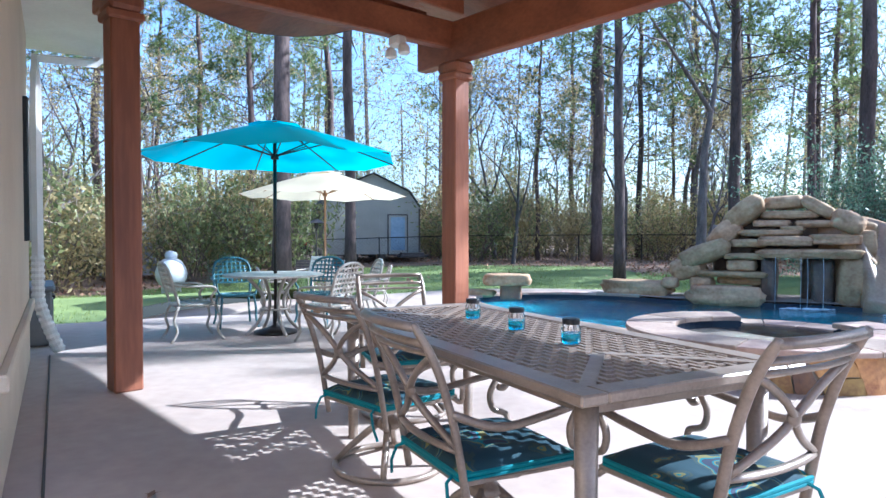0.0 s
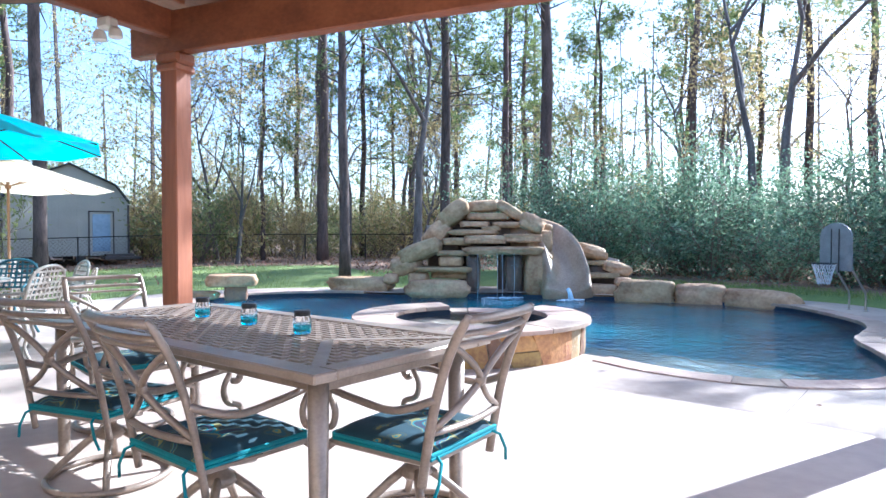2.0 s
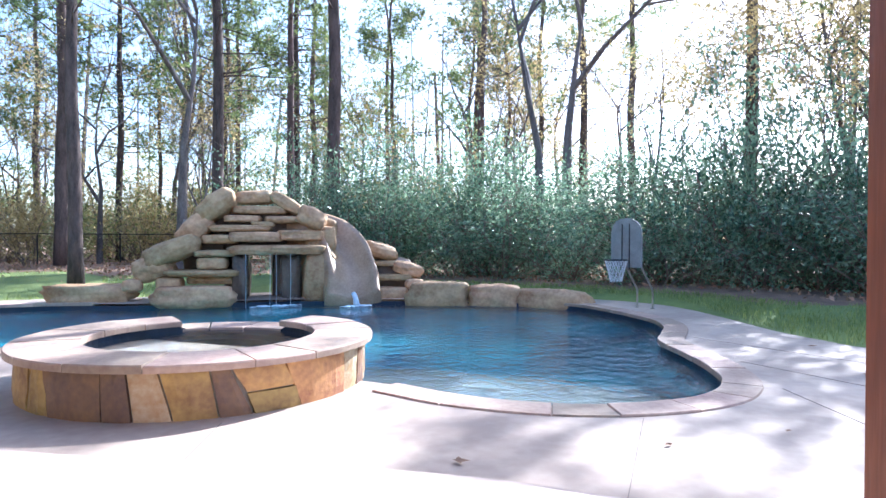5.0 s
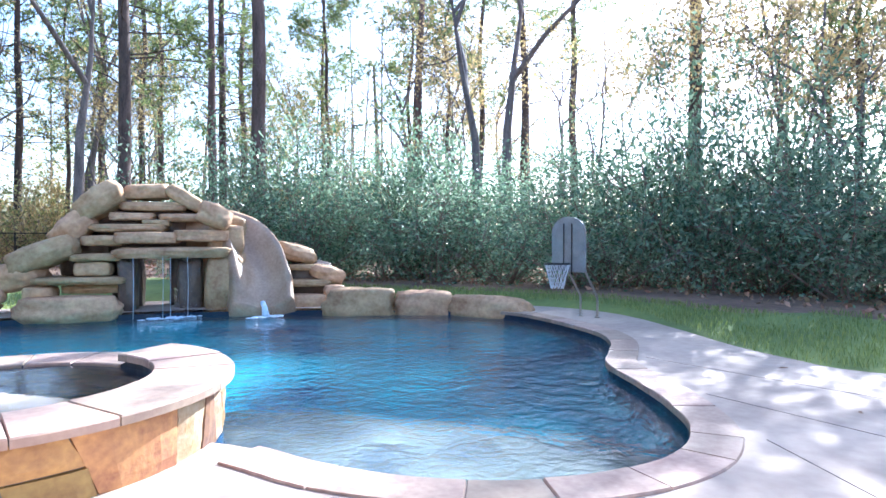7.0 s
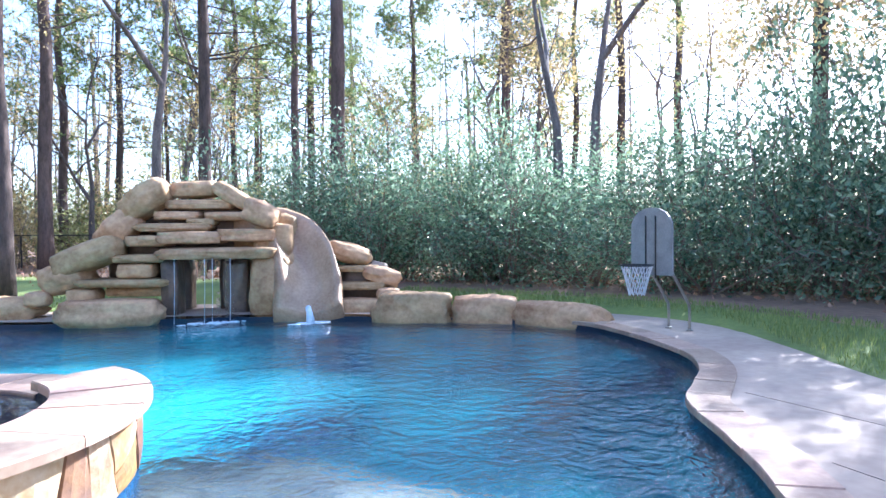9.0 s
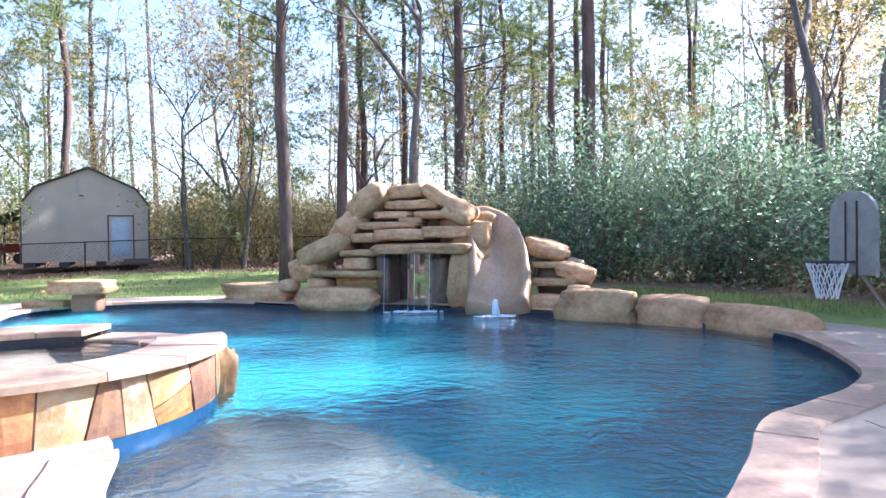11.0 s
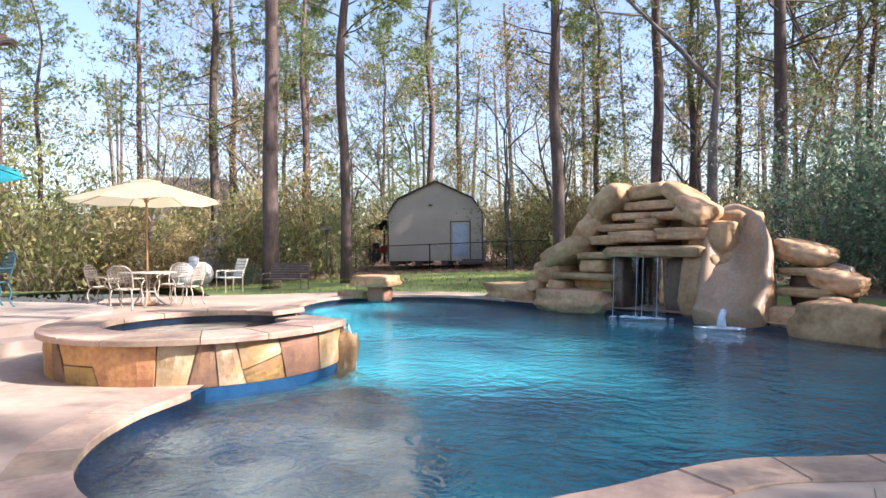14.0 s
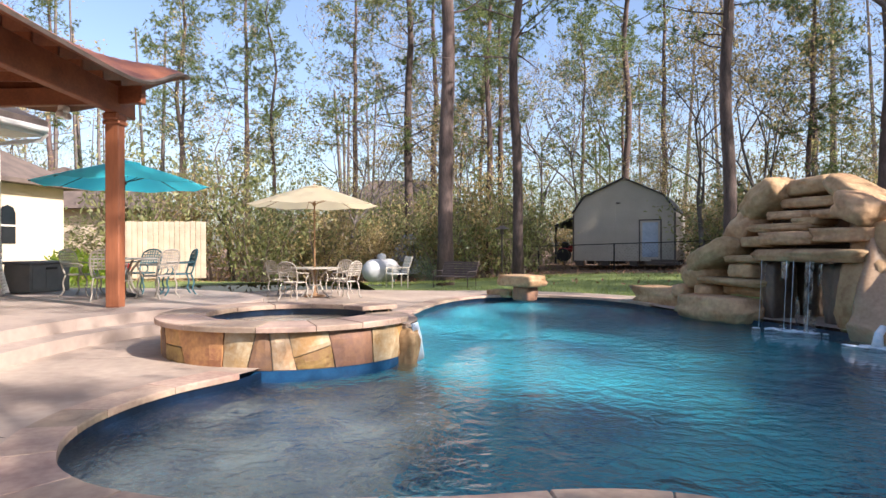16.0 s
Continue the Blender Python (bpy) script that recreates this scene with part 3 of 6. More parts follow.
# the pillar between the cave and the slide, and recess backs darkened as shade
slab_at(0.14, 0.92, -0.50, 0.74, 0.02, 1.1, tilt=5, block=0.45, rough=0.1)
slab_at(0.20, 0.90, 0.55, 1.30, 0.30, 1.0, block=0.5)
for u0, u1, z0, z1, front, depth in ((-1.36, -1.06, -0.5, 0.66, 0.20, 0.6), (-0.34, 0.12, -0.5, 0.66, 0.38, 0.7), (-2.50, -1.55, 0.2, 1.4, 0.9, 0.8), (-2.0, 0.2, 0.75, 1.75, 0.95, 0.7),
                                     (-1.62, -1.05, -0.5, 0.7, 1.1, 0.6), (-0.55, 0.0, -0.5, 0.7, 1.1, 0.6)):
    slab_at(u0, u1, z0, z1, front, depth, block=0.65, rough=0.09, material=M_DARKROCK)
slab_at(0.25, 1.0, 0.2, 1.5, 0.9, 0.9, block=0.6)
# ledges stepping down beside the slide
slab_at(1.50, 2.36, 0.56, 0.92, 0.55, 0.9, tilt=16, block=0.58, rough=0.1)
slab_at(2.20, 2.92, 0.16, 0.46, 0.25, 0.8, tilt=16, block=0.58, rough=0.1)
slab_at(1.70, 2.50, 0.38, 0.52, 0.42, 0.7)
slab_at(1.74, 2.60, 0.06, 0.22, 0.20, 0.7)
slab_at(1.66, 2.48, -0.44, -0.08, -0.12, 0.7, block=0.6)
# backing stone behind the ledges, coloured dark to stand for shade
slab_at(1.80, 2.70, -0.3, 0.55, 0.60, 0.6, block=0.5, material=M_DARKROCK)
slab_at(2.44, 2.86, -0.12, 0.10, -0.02, 0.4, block=0.4)

# slide: a broad trough bent round to the water
axis = spline([rk(0.02, 1.25, 1.40), rk(0.40, 1.00, 1.36), rk(0.78, 0.76, 1.10), rk(1.04, 0.46, 0.72), rk(1.18, 0.14, 0.34), rk(1.24, -0.10, 0.02), rk(1.24, -0.28, -0.22)], 6)
bm = bmesh.new()
prof = [(-1.16, -1.2), (-1.18, -0.22), (-1.12, 0.02), (-0.98, 0.10), (-0.82, 0.07), (-0.55, 0.0), (-0.2, -0.10), (0.2, -0.10), (0.55, 0.0), (0.82, 0.20), (0.98, 0.28), (1.12, 0.16), (1.18, -0.22), (1.16, -1.2)]
rows = []
for i, p in enumerate(axis):
    t = i / (len(axis) - 1)
    d = (axis[min(i + 1, len(axis) - 1)] - axis[max(i - 1, 0)]).normalized()
    flat_d = Vector((d.x, d.y, 0)).normalized()
    side = Vector((-flat_d.y, flat_d.x, 0))
    up = (Vector((0, 0, 1)) * (1 - 0.55 * abs(d.z)) - flat_d * d.z * 0.6).normalized()
    half = 0.36 + 0.16 * t + 0.05 * math.sin(math.pi * t)
    row = []
    for s, h in prof:
        q = p + side * s * half + up * max(h, -0.3) * (0.7 + 0.6 * math.sin(math.pi * min(1, t * 1.15)))
        if h < -0.2:
            q.z = p.z - 0.15 if h > -1 else -0.55
        q += Vector((noise.noise(q * 1.8), noise.noise(q * 1.8 + Vector((9, 0, 0))), noise.noise(q * 2.2 + Vector((0, 9, 0))))) * 0.035
        row.append(bm.verts.new(q))
    rows.append(row)
for a, b in zip(rows, rows[1:]):
    for j in range(len(prof) - 1):
        bm.faces.new((a[j], a[j + 1], b[j + 1], b[j]))
bm.faces.new(rows[-1])
bmesh.ops.recalc_face_normals(bm, faces=bm.faces)
slide = part("slide", bm, M_SLIDE, falls, "smooth curved stone slide trough", True)
for i, t in enumerate((0.22, 0.36, 0.52)):
    q = axis[int(t * (len(axis) - 1))]
    ob = new("slide_edge_stone", boulder_mesh("slide_edge_stone", (0.34, 0.4, 0.24), 60 + i, M_ROCK, 0.4, 0.12))
    ob.matrix_basis = pose(q.x + 0.42, q.y + 0.22, q.z - 0.02, 0, 30, 30 * i)
    ob.parent = falls


def fall(u0, u1, v, z0, z1, name="water_curtain"):
    bm = bmesh.new()
    n, k = 10, 12
    g = [[bm.verts.new(rk(u0 + (u1 - u0) * i / n + 0.01 * noise.noise(Vector((i * 2.0, j * 1.0, u0))), v - 0.06 * (j / k) ** 0.5 + 0.02 * noise.noise(Vector((i * 1.7, j * 0.8, v))), z0 + (z1 - z0) * j / k))
          for i in range(n + 1)] for j in range(k + 1)]
    for j in range(k):
        for i in range(n):
            if noise.noise(Vector((i * 0.9, j * 0.12, u0 * 5))) > 0.08:
                bm.faces.new((g[j][i], g[j][i + 1], g[j + 1][i + 1], g[j + 1][i]))
    ob = part(name, bm, M_FALL, falls, "thin sheet of falling water", True)
    ob.visible_shadow = False


fall(-0.66, 0.10, -0.05, 0.68, WATER)
fall(-1.12, -0.98, -0.04, 0.66, WATER)
for k, u in enumerate((-1.05, -0.55, -0.42, -0.12)):
    bm = bmesh.new()
    tube(bm, [rk(u, -0.06, 0.70), rk(u + 0.01, -0.10, 0.2), rk(u, -0.13, WATER)], [0.004, 0.003, 0.006], 5)
    part("water_strand", bm, M_FOAM, falls, "white strand of falling water", True)
bm = bmesh.new()
sp = rk(1.24, -0.36, -0.2)
tube(bm, [sp + Vector((0, 0.05, 0.03)), sp + Vector((-0.02, -0.08, -0.05)), sp + Vector((-0.02, -0.14, WATER + 0.2))], [0.05, 0.055, 0.08], 8)
part("slide_stream", bm, M_FOAM, falls, "white stream of water off the slide", True)


def foam(cx, cy, r, n, seed):
    rnd = random.Random(seed)
    bm = bmesh.new()
    for _ in range(n):
        a, d = rnd.uniform(0, 6.28), r * rnd.random() ** 0.7
        s = rnd.uniform(0.012, 0.04)
        m = pose(cx + d * 1.8 * math.cos(a), cy + d * 0.7 * math.sin(a), WATER + 0.005) @ Matrix.Diagonal((s * 2, s, s * 0.35, 1))
        bmesh.ops.create_icosphere(bm, subdivisions=1, radius=1.0, matrix=m)
    part("splash", bm, M_FOAM, falls, "white splash on the pool water", True)


foam(sp.x - 0.02, sp.y - 0.16, 0.2, 90, 1)
q = rk(-0.4, -0.15, 0)
foam(q.x, q.y, 0.3, 60, 2)
# spill from the spa
spill = thing("spa_spillway", "white water spilling from the spa into the pool", "water")
bm = bmesh.new()
rows = []
for j in range(10):
    t = j / 9
    rr = R_WALL + 0.06 + 0.07 * t ** 0.6
    rows.append([bm.verts.new((SPA.x + (rr + 0.012 * noise.noise(Vector((i * 0.9, j * 0.3, 5)))) * math.cos(GAP0 + 0.06 + 0.16 * i / 20), SPA.y + rr * math.sin(GAP0 + 0.06 + 0.16 * i / 20),
                               0.028 + (WATER - 0.028) * t)) for i in range(21)])
for a, b in zip(rows, rows[1:]):
    for i in range(20):
        bm.faces.new((a[i], a[i + 1], b[i + 1], b[i]))
w3 = part("water_sheet", bm, M_FALL, spill, "thin clear sheet of falling water", True)
w3.visible_shadow = False
for k in range(9):
    a = GAP0 + 0.06 + 0.02 * k
    bm = bmesh.new()
    tube(bm, [(SPA.x + r0 * math.cos(a), SPA.y + r0 * math.sin(a), z0) for r0, z0 in ((R_WALL + 0.075, 0.02), (R_WALL + 0.12, -0.16), (R_WALL + 0.15, WATER))], [0.004, 0.007, 0.012], 5)
    part("water_strand", bm, M_FOAM, spill, "white strand of falling water", True)
ob = new("spill_rock", boulder_mesh("spill_rock", (0.30, 0.26, 0.85), 77, M_ROCK, 0.5, 0.2))
ob.matrix_basis = pose(SPA.x + (R_WALL + 0.02) * math.cos(GAP0 + 0.02), SPA.y + (R_WALL + 0.02) * math.sin(GAP0 + 0.02), -0.46, 0, 8, 27)
tagged(ob, "wet brown rock where the spa spills over", "rock")

# boulders along the water's edge
random.seed(3)
for k, (p, q, h, top) in enumerate((((8.05, 13.05), (9.1, 12.30), 0.50, 0.08), ((9.1, 12.3), (9.95, 11.55), 0.48, 0.03), ((9.95, 11.6), (10.55, 10.2), 0.42, -0.05))):
    p, q = Vector((*p, 0)), Vector((*q, 0))
    d = q - p
    ob = new("edge_boulder", boulder_mesh("edge_boulder", (d.length * 1.05, 0.6, h + 0.12), 40 + k, M_ROCK, 0.58, 0.13))
    c = (p + q) / 2 + Vector((d.y, -d.x, 0)).normalized() * -0.12
    ob.matrix_basis = pose(c.x, c.y, top - (h + 0.12) / 2, 0, 0, math.degrees(math.atan2(d.y, d.x)))
    tagged(ob, "long tan sandstone boulder at the pool's edge", "boulder", "boulders along the pool")
# jumping rock
jump = thing("stone_ledge", "thick pale sandstone slab on a stone pedestal by the pool", "stone bench", pose(-1.0, 15.5, DECK))
ob = new("slab", boulder_mesh("slab", (1.22, 0.75, 0.30), 77, M_ROCK, 0.65, 0.06))
ob.parent, ob.location = jump, (0, 0, 0.40)
ob = new("pedestal", boulder_mesh("pedestal", (0.55, 0.42, 0.46), 78, M_VENEER3, 0.7, 0.05))
ob.parent, ob.location = jump, (0.1, 0, 0.12)
ob = new("side_stone", boulder_mesh("side_stone", (0.9, 0.5, 0.2), 79, M_ROCK, 0.6, 0.08))
ob.parent, ob.location = jump, (-0.75, 0.1, 0.04)


# ---- the pergola ----
A2, B2 = Vector((0.766, -0.643, 0)), Vector((0.643, 0.766, 0))
P1 = Vector((-1.25, 6.32, 0))
P0, P2 = Vector((-3.58, 4.15, 0)), Vector((3.63, 2.21, 0))
P3 = P0 + (P2 - P1)
TURN = math.degrees(math.atan2(A2.y, A2.x))
pergola = thing("pergola", "stained cedar patio cover on square posts with heavy beams", "pergola")
for p in (P0, P1, P2, P3):
    bm = bmesh.new()
    foot = DECK if p is P2 else 0.0
    box(bm, (0.21, 0.21, 3.0 - foot), pose(p.x, p.y, (3.0 + foot) / 2, 0, 0, TURN), 0.012)
    part("post", bm, M_WOOD, pergola, "red-brown stained square cedar post")
    bm = bmesh.new()
    box(bm, (0.27, 0.27, 0.07), pose(p.x, p.y, 2.86, 0, 0, TURN), 0.015)
    box(bm, (0.32, 0.25, 0.12), pose(p.x, p.y, 2.955, 0, 0, TURN), 0.03)
    part("post_cap", bm, M_WOOD, pergola)
for p, q in ((P1, P2), (P0, P3)):
    bm = bmesh.new()
    beam_between(bm, p - A2 * 0.55 + Vector((0, 0, 3.22)), q + A2 * 0.55 + Vector((0, 0, 3.22)), 0.14, 0.42, 0.012)
    part("beam", bm, M_BEAM, pergola, "heavy cedar beam")
for p, q in ((P0, P1), (P3, P2)):
    bm = bmesh.new()
    beam_between(bm, p - B2 * 0.4 + Vector((0, 0, 3.3)), q + B2 * 0.45 + Vector((0, 0, 3.3)), 0.13, 0.28, 0.012)
    part("beam", bm, M_BEAM, pergola, "heavy cedar beam")
L_AB, W_AB = (P2 - P1).length, (P1 - P0).dot(B2)
for k in range(12):
    s = k * L_AB / 11
    bm = bmesh.new()
    a = P0 + A2 * s
    beam_between(bm, a + B2 * 0.08 + Vector((0, 0, 3.54)), a + B2 * (W_AB - 0.08) + Vector((0, 0, 3.54)), 0.05, 0.17, 0.006)
    part("rafter", bm, M_BEAM, pergola)
# roof, a low bell-cast hip
bm = bmesh.new()
nu, nv = 64, 36
e0 = P0 - A2 * 0.95 - B2 * 0.7
lu, lv = L_AB + 1.9, W_AB + 1.35
grid = []
for i in range(nu + 1):
    r = []
    for j in range(nv + 1):
        u, v = i / nu * lu, j / nv * lv
        d = min(u, lu - u, v, lv - v)
        e1, e2 = min(u, lu - u), min(v, lv - v)
        z = 3.28 + 0.45 * d + 0.07 * d * d + 0.62 * math.exp(-(e1 * e1 + e2 * e2) / 1.6)
        r.append(bm.verts.new(e0 + A2 * u + B2 * v + Vector((0, 0, z))))
    grid.append(r)
RIM = [g.co.copy() for g in [grid[i][0] for i in range(nu)] + [grid[nu][j] for j in range(nv)] + [grid[i][nv] for i in range(nu, 0, -1)] + [grid[0][j] for j in range(nv, 0, -1)]]
for i in range(nu):
    for j in range(nv):
        bm.faces.new((grid[i][j], grid[i + 1][j], grid[i + 1][j + 1], grid[i][j + 1]))
r = bmesh.ops.extrude_face_region(bm, geom=list(bm.faces))
for v in (g for g in r["geom"] if isinstance(g, bmesh.types.BMVert)):
    v.co.z += 0.06
bmesh.ops.recalc_face_normals(bm, faces=bm.faces)
part("roof", bm, M_BEAM, pergola, "red-brown board roof with flared eaves")
bm = bmesh.new()
tube(bm, [p + Vector((0, 0, 0.03)) for p in RIM], 0.035, 4, closed=True)
part("drip_edge", bm, M_ROOF, pergola)
# security light on the beam, cable on the house-side post
fl = thing("flood_light", "white twin floodlight under the patio beam", "light", pose(-1.75, 5.72, 3.02, 0, 0, TURN))
bm = bmesh.new()
box(bm, (0.16, 0.12, 0.10), (0, 0, 0.06), 0.02)
part("housing", bm, M_WHITE, fl)
for s in (-0.1, 0.1):
    bm = bmesh.new()
    lathe(bm, [(0.03, 0.0), (0.055, -0.03), (0.06, -0.09), (0.05, -0.1)], 14, (s, 0, 0.02))
    part("lamp_head", bm, M_WHITE, fl)
bm = bmesh.new()
tube(bm, [P0 + Vector((-0.12, 0.1, z)) + Vector((0.012 * math.sin(z * 3), 0, 0)) for z in np.linspace(1.0, 3.2, 14)], 0.012, 6)
box(bm, (0.06, 0.05, 0.11), pose(P0.x - 0.13, P0.y + 0.08, 0.95, 0, 0, TURN), 0.008)
solid("power_cable", bm, M_BLACK, "black cable and outlet box on the cedar post", "cable")

# ---- the house ----
H0, H1 = Vector((-5.25, 5.15, 0)), Vector((-2.75, 2.05, 0))
hd = (H1 - H0).normalized()
hn = Vector((hd.y, -hd.x, 0))
if hn.dot(Vector((1, 1, 0))) < 0:
    hn = -hn
house = thing("house", "cream stucco house with white soffit and gutter", "house")


def wall(p, q, z0, z1, t, material, parent, name="wall"):
    bm = bmesh.new()
    beam_between(bm, Vector((p[0], p[1], (z0 + z1) / 2)), Vector((q[0], q[1], (z0 + z1) / 2)), t, z1 - z0, 0.008)
    return part(name, bm, material, parent)


hin = -hn
a, b = H0 + hin * 0.1, H1 + hin * 0.1
wall(a, b, -0.3, 3.2, 0.2, M_STUCCO, house)
wall(b + hin * 0.0, b + hin * 1.6, -0.3, 3.2, 0.2, M_STUCCO, house)
c2 = b + hin * 1.7
wall(c2, c2 + hd * 6.5, -0.3, 3.2, 0.2, M_STUCCO, house)
wall(a + hin * 0.1, a + hin * 6.0, -0.3, 3.2, 0.2, M_STUCCO, house)
bm = bmesh.new()
beam_between(bm, a + hn * 0.12 + Vector((0, 0, 0.55)), b + hn * 0.12 + Vector((0, 0, 0.55)), 0.05, 0.08, 0.01)
part("ledge", bm, M_STUCCO, house)
bm = bmesh.new()
m0, m1 = H0 - hd * 0.55, H1 + hd * 0.2
for s, (z, w, h) in ((0.3, (3.13, 0.75, 0.03)), (0.66, (3.2, 0.04, 0.18))):
    beam_between(bm, m0 + hn * s + Vector((0, 0, z)), m1 + hn * s + Vector((0, 0, z)), w, h, 0.004)
part("soffit", bm, M_WHITE, house, "white soffit and fascia")
bm = bmesh.new()
beam_between(bm, m0 + hn * 0.74 + Vector((0, 0, 3.24)), m1 + hn * 0.74 + Vector((0, 0, 3.24)), 0.12, 0.12, 0.03)
part("gutter", bm, M_WHITE, house, "white metal gutter")
bm = bmesh.new()
d0 = H0 + hn * 0.07 - hd * 0.1
tube(bm, [m0 + hn * 0.72 + Vector((0, 0, 3.17)), m0 + hn * 0.6 + Vector((0, 0, 3.05)), d0 + Vector((0, 0, 2.93)), d0 + Vector((0, 0, 2.6)), d0 + Vector((0, 0, 1.0))], 0.05, 4)
part("downspout", bm, M_WHITE, house, "white downspout")
bm = bmesh.new()
tube(bm, [d0 + Vector((0, 0, 1.0 - 0.03 * k)) + hn * (0.10 * max(0, (k - 14)) ** 1.2 * 0.055) for k in range(33)], [0.062 if k % 2 else 0.05 for k in range(33)], 12)
part("drain_hose", bm, M_WHITE, house, "corrugated white drain hose")
bm = bmesh.new()
pr = [m0 + hn * 0.75 + Vector((0, 0, 3.3)), m1 + hn * 0.75 + Vector((0, 0, 3.3)), m1 + hin * 3.4 + Vector((0, 0, 5.0)), m0 + hin * 3.4 + Vector((0, 0, 5.0))]
vs = [bm.verts.new(p) for p in pr] + [bm.verts.new(p + Vector((0, 0, 0.12))) for p in pr]
for f in ((3, 2, 1, 0), (4, 5, 6, 7), (0, 1, 5, 4), (1, 2, 6, 5), (2, 3, 7, 6), (3, 0, 4, 7)):
    bm.faces.new([vs[k] for k in f])
part("roof", bm, M_ROOF, house, "brown shingle roof")
bm = bmesh.new()
wp = H0 + hd * 0.75 + hn * 0.015
box(bm, (0.5, 0.05, 1.2), pose(wp.x, wp.y, 1.75, 0, 0, math.degrees(math.atan2(hd.y, hd.x))), 0.01)
part("window", bm, M_DARKGLASS, house, "dark window")
# expansion joint along the wall
bm = bmesh.new()
j0 = H0 + hn * 0.16
tube(bm, [j0 + hd * s + Vector((0, 0, 0.002)) for s in np.linspace(-0.1, 4.2, 12)], 0.008, 5)
solid("expansion_joint", bm, M_BLACK, "dark joint between patio and house wall", "joint", "structure")

# garage wing and neighbour beyond, with a wooden fence
wing = thing("garage_wing", "cream house wing with an arched window and grey roof", "house", pose(-13.2, 7.2, -0.05, 0, 0, 40))
bm = bmesh.new()
box(bm, (5.0, 5.0, 2.9), (-2.5, -1.5, 1.45), 0.02)
part("wall", bm, M_STUCCO, wing)
bm = bmesh.new()
for z0, r0, z1, r1 in ((2.85, 2.95, 2.98, 2.95), (2.98, 2.95, 4.6, 0.3)):
    va = [bm.verts.new((-2.5 + r0 * sx, -1.5 + r0 * sy, z0)) for sx, sy in ((-1, -1), (1, -1), (1, 1), (-1, 1))]
    vb = [bm.verts.new((-2.5 + r1 * sx, -1.5 + r1 * sy, z1)) for sx, sy in ((-1, -1), (1, -1), (1, 1), (-1, 1))]
    for i in range(4):
        j = (i + 1) % 4
        bm.faces.new((va[i], va[j], vb[j], vb[i]))
    if r1 == 0.3:
        bm.faces.new(vb)
    else:
        bm.faces.new(va[::-1])
part("roof", bm, M_ROOF, wing, "grey-brown shingle roof")
bm = bmesh.new()
vs = [(0.012, -1.2 + x, z) for x, z in ((-0.28, 1.1), (0.28, 1.1), (0.28, 2.0), (0.2, 2.15), (0, 2.22), (-0.2, 2.15), (-0.28, 2.0))]
f = bm.faces.new([bm.verts.new(v) for v in vs])
bmesh.ops.extrude_face_region(bm, geom=[f])
part("window", bm, M_DARKGLASS, wing, "arched window with white bars")
bm = bmesh.new()
box(bm, (0.05, 0.6, 0.05), (0.02, -1.2, 1.62), 0.005)
part("window_bar", bm, M_WHITE, wing)
fence = thing("wooden_fence", "pale wooden privacy fence beside the house", "fence")
fa, fb = Vector((-13.4, 9.3, -0.1)), Vector((-11.6, 11.6, -0.1))
for k in range(18):
    p = fa.lerp(fb, k / 17)
    bm = bmesh.new()
    box(bm, (0.155, 0.03, 1.9 - 0.012 * (k % 3)), pose(p.x, p.y, 0.85, 0, 0, math.degrees(math.atan2(fb.y - fa.y, fb.x - fa.x))), 0.006)
    part("board", bm, M_FENCEWOOD, fence)
neigh = thing("neighbour_house", "tan neighbouring house with a grey shingle roof", "house", pose(-23, 14.0, 0, 0, 0, 50))
bm = bmesh.new()
box(bm, (7, 8, 2.7), (-3.5, 0, 1.35), 0.02)
part("wall", bm, M_STUCCO, neigh)
bm = bmesh.new()
vs = [bm.verts.new(v) for v in ((0.6, -4.6, 2.6), (0.6, 4.6, 2.6), (-7.6, 4.6, 2.6), (-7.6, -4.6, 2.6), (-3.5, -2.5, 4.6), (-3.5, 2.5, 4.6))]
for f in ((0, 1, 5, 4), (1, 2, 5), (2, 3, 4, 5), (3, 0, 4), (3, 2, 1, 0)):
    bm.faces.new([vs[k] for k in f])
part("roof", bm, M_ROOF, neigh, "grey shingle hip roof")
for y in (-1.5, 1.2):
    bm = bmesh.new()
    box(bm, (0.06, 0.9, 1.0), (0.02, y, 1.5), 0.01)
    part("window", bm, M_DARKGLASS, neigh)
far = thing("brick_house", "pink brick house seen between far trees", "house", pose(-40, 42, 0, 0, 0, -40))
bm = bmesh.new()
box(bm, (8, 10, 5.0), (0, 0, 2.5), 0.02)
part("wall", bm, M_BRICK, far)
bm = bmesh.new()
vs = [bm.verts.new(v) for v in ((4.5, -5.5, 4.9), (4.5, 5.5, 4.9), (-4.5, 5.5, 4.9), (-4.5, -5.5, 4.9), (0, -3, 7.5), (0, 3, 7.5))]
for f in ((0, 1, 5, 4), (1, 2, 5), (2, 3, 4, 5), (3, 0, 4), (3, 2, 1, 0)):
    bm.faces.new([vs[k] for k in f])
part("roof", bm, M_ROOF, far)
for y in (-3, 0, 3):
    for z in (1.5, 3.7):
        bm = bmesh.new()
        box(bm, (0.1, 1.2, 1.2), (4.0, y, z), 0.02)
        part("window", bm, M_WHITE if z < 2 else M_DARKGLASS, far)

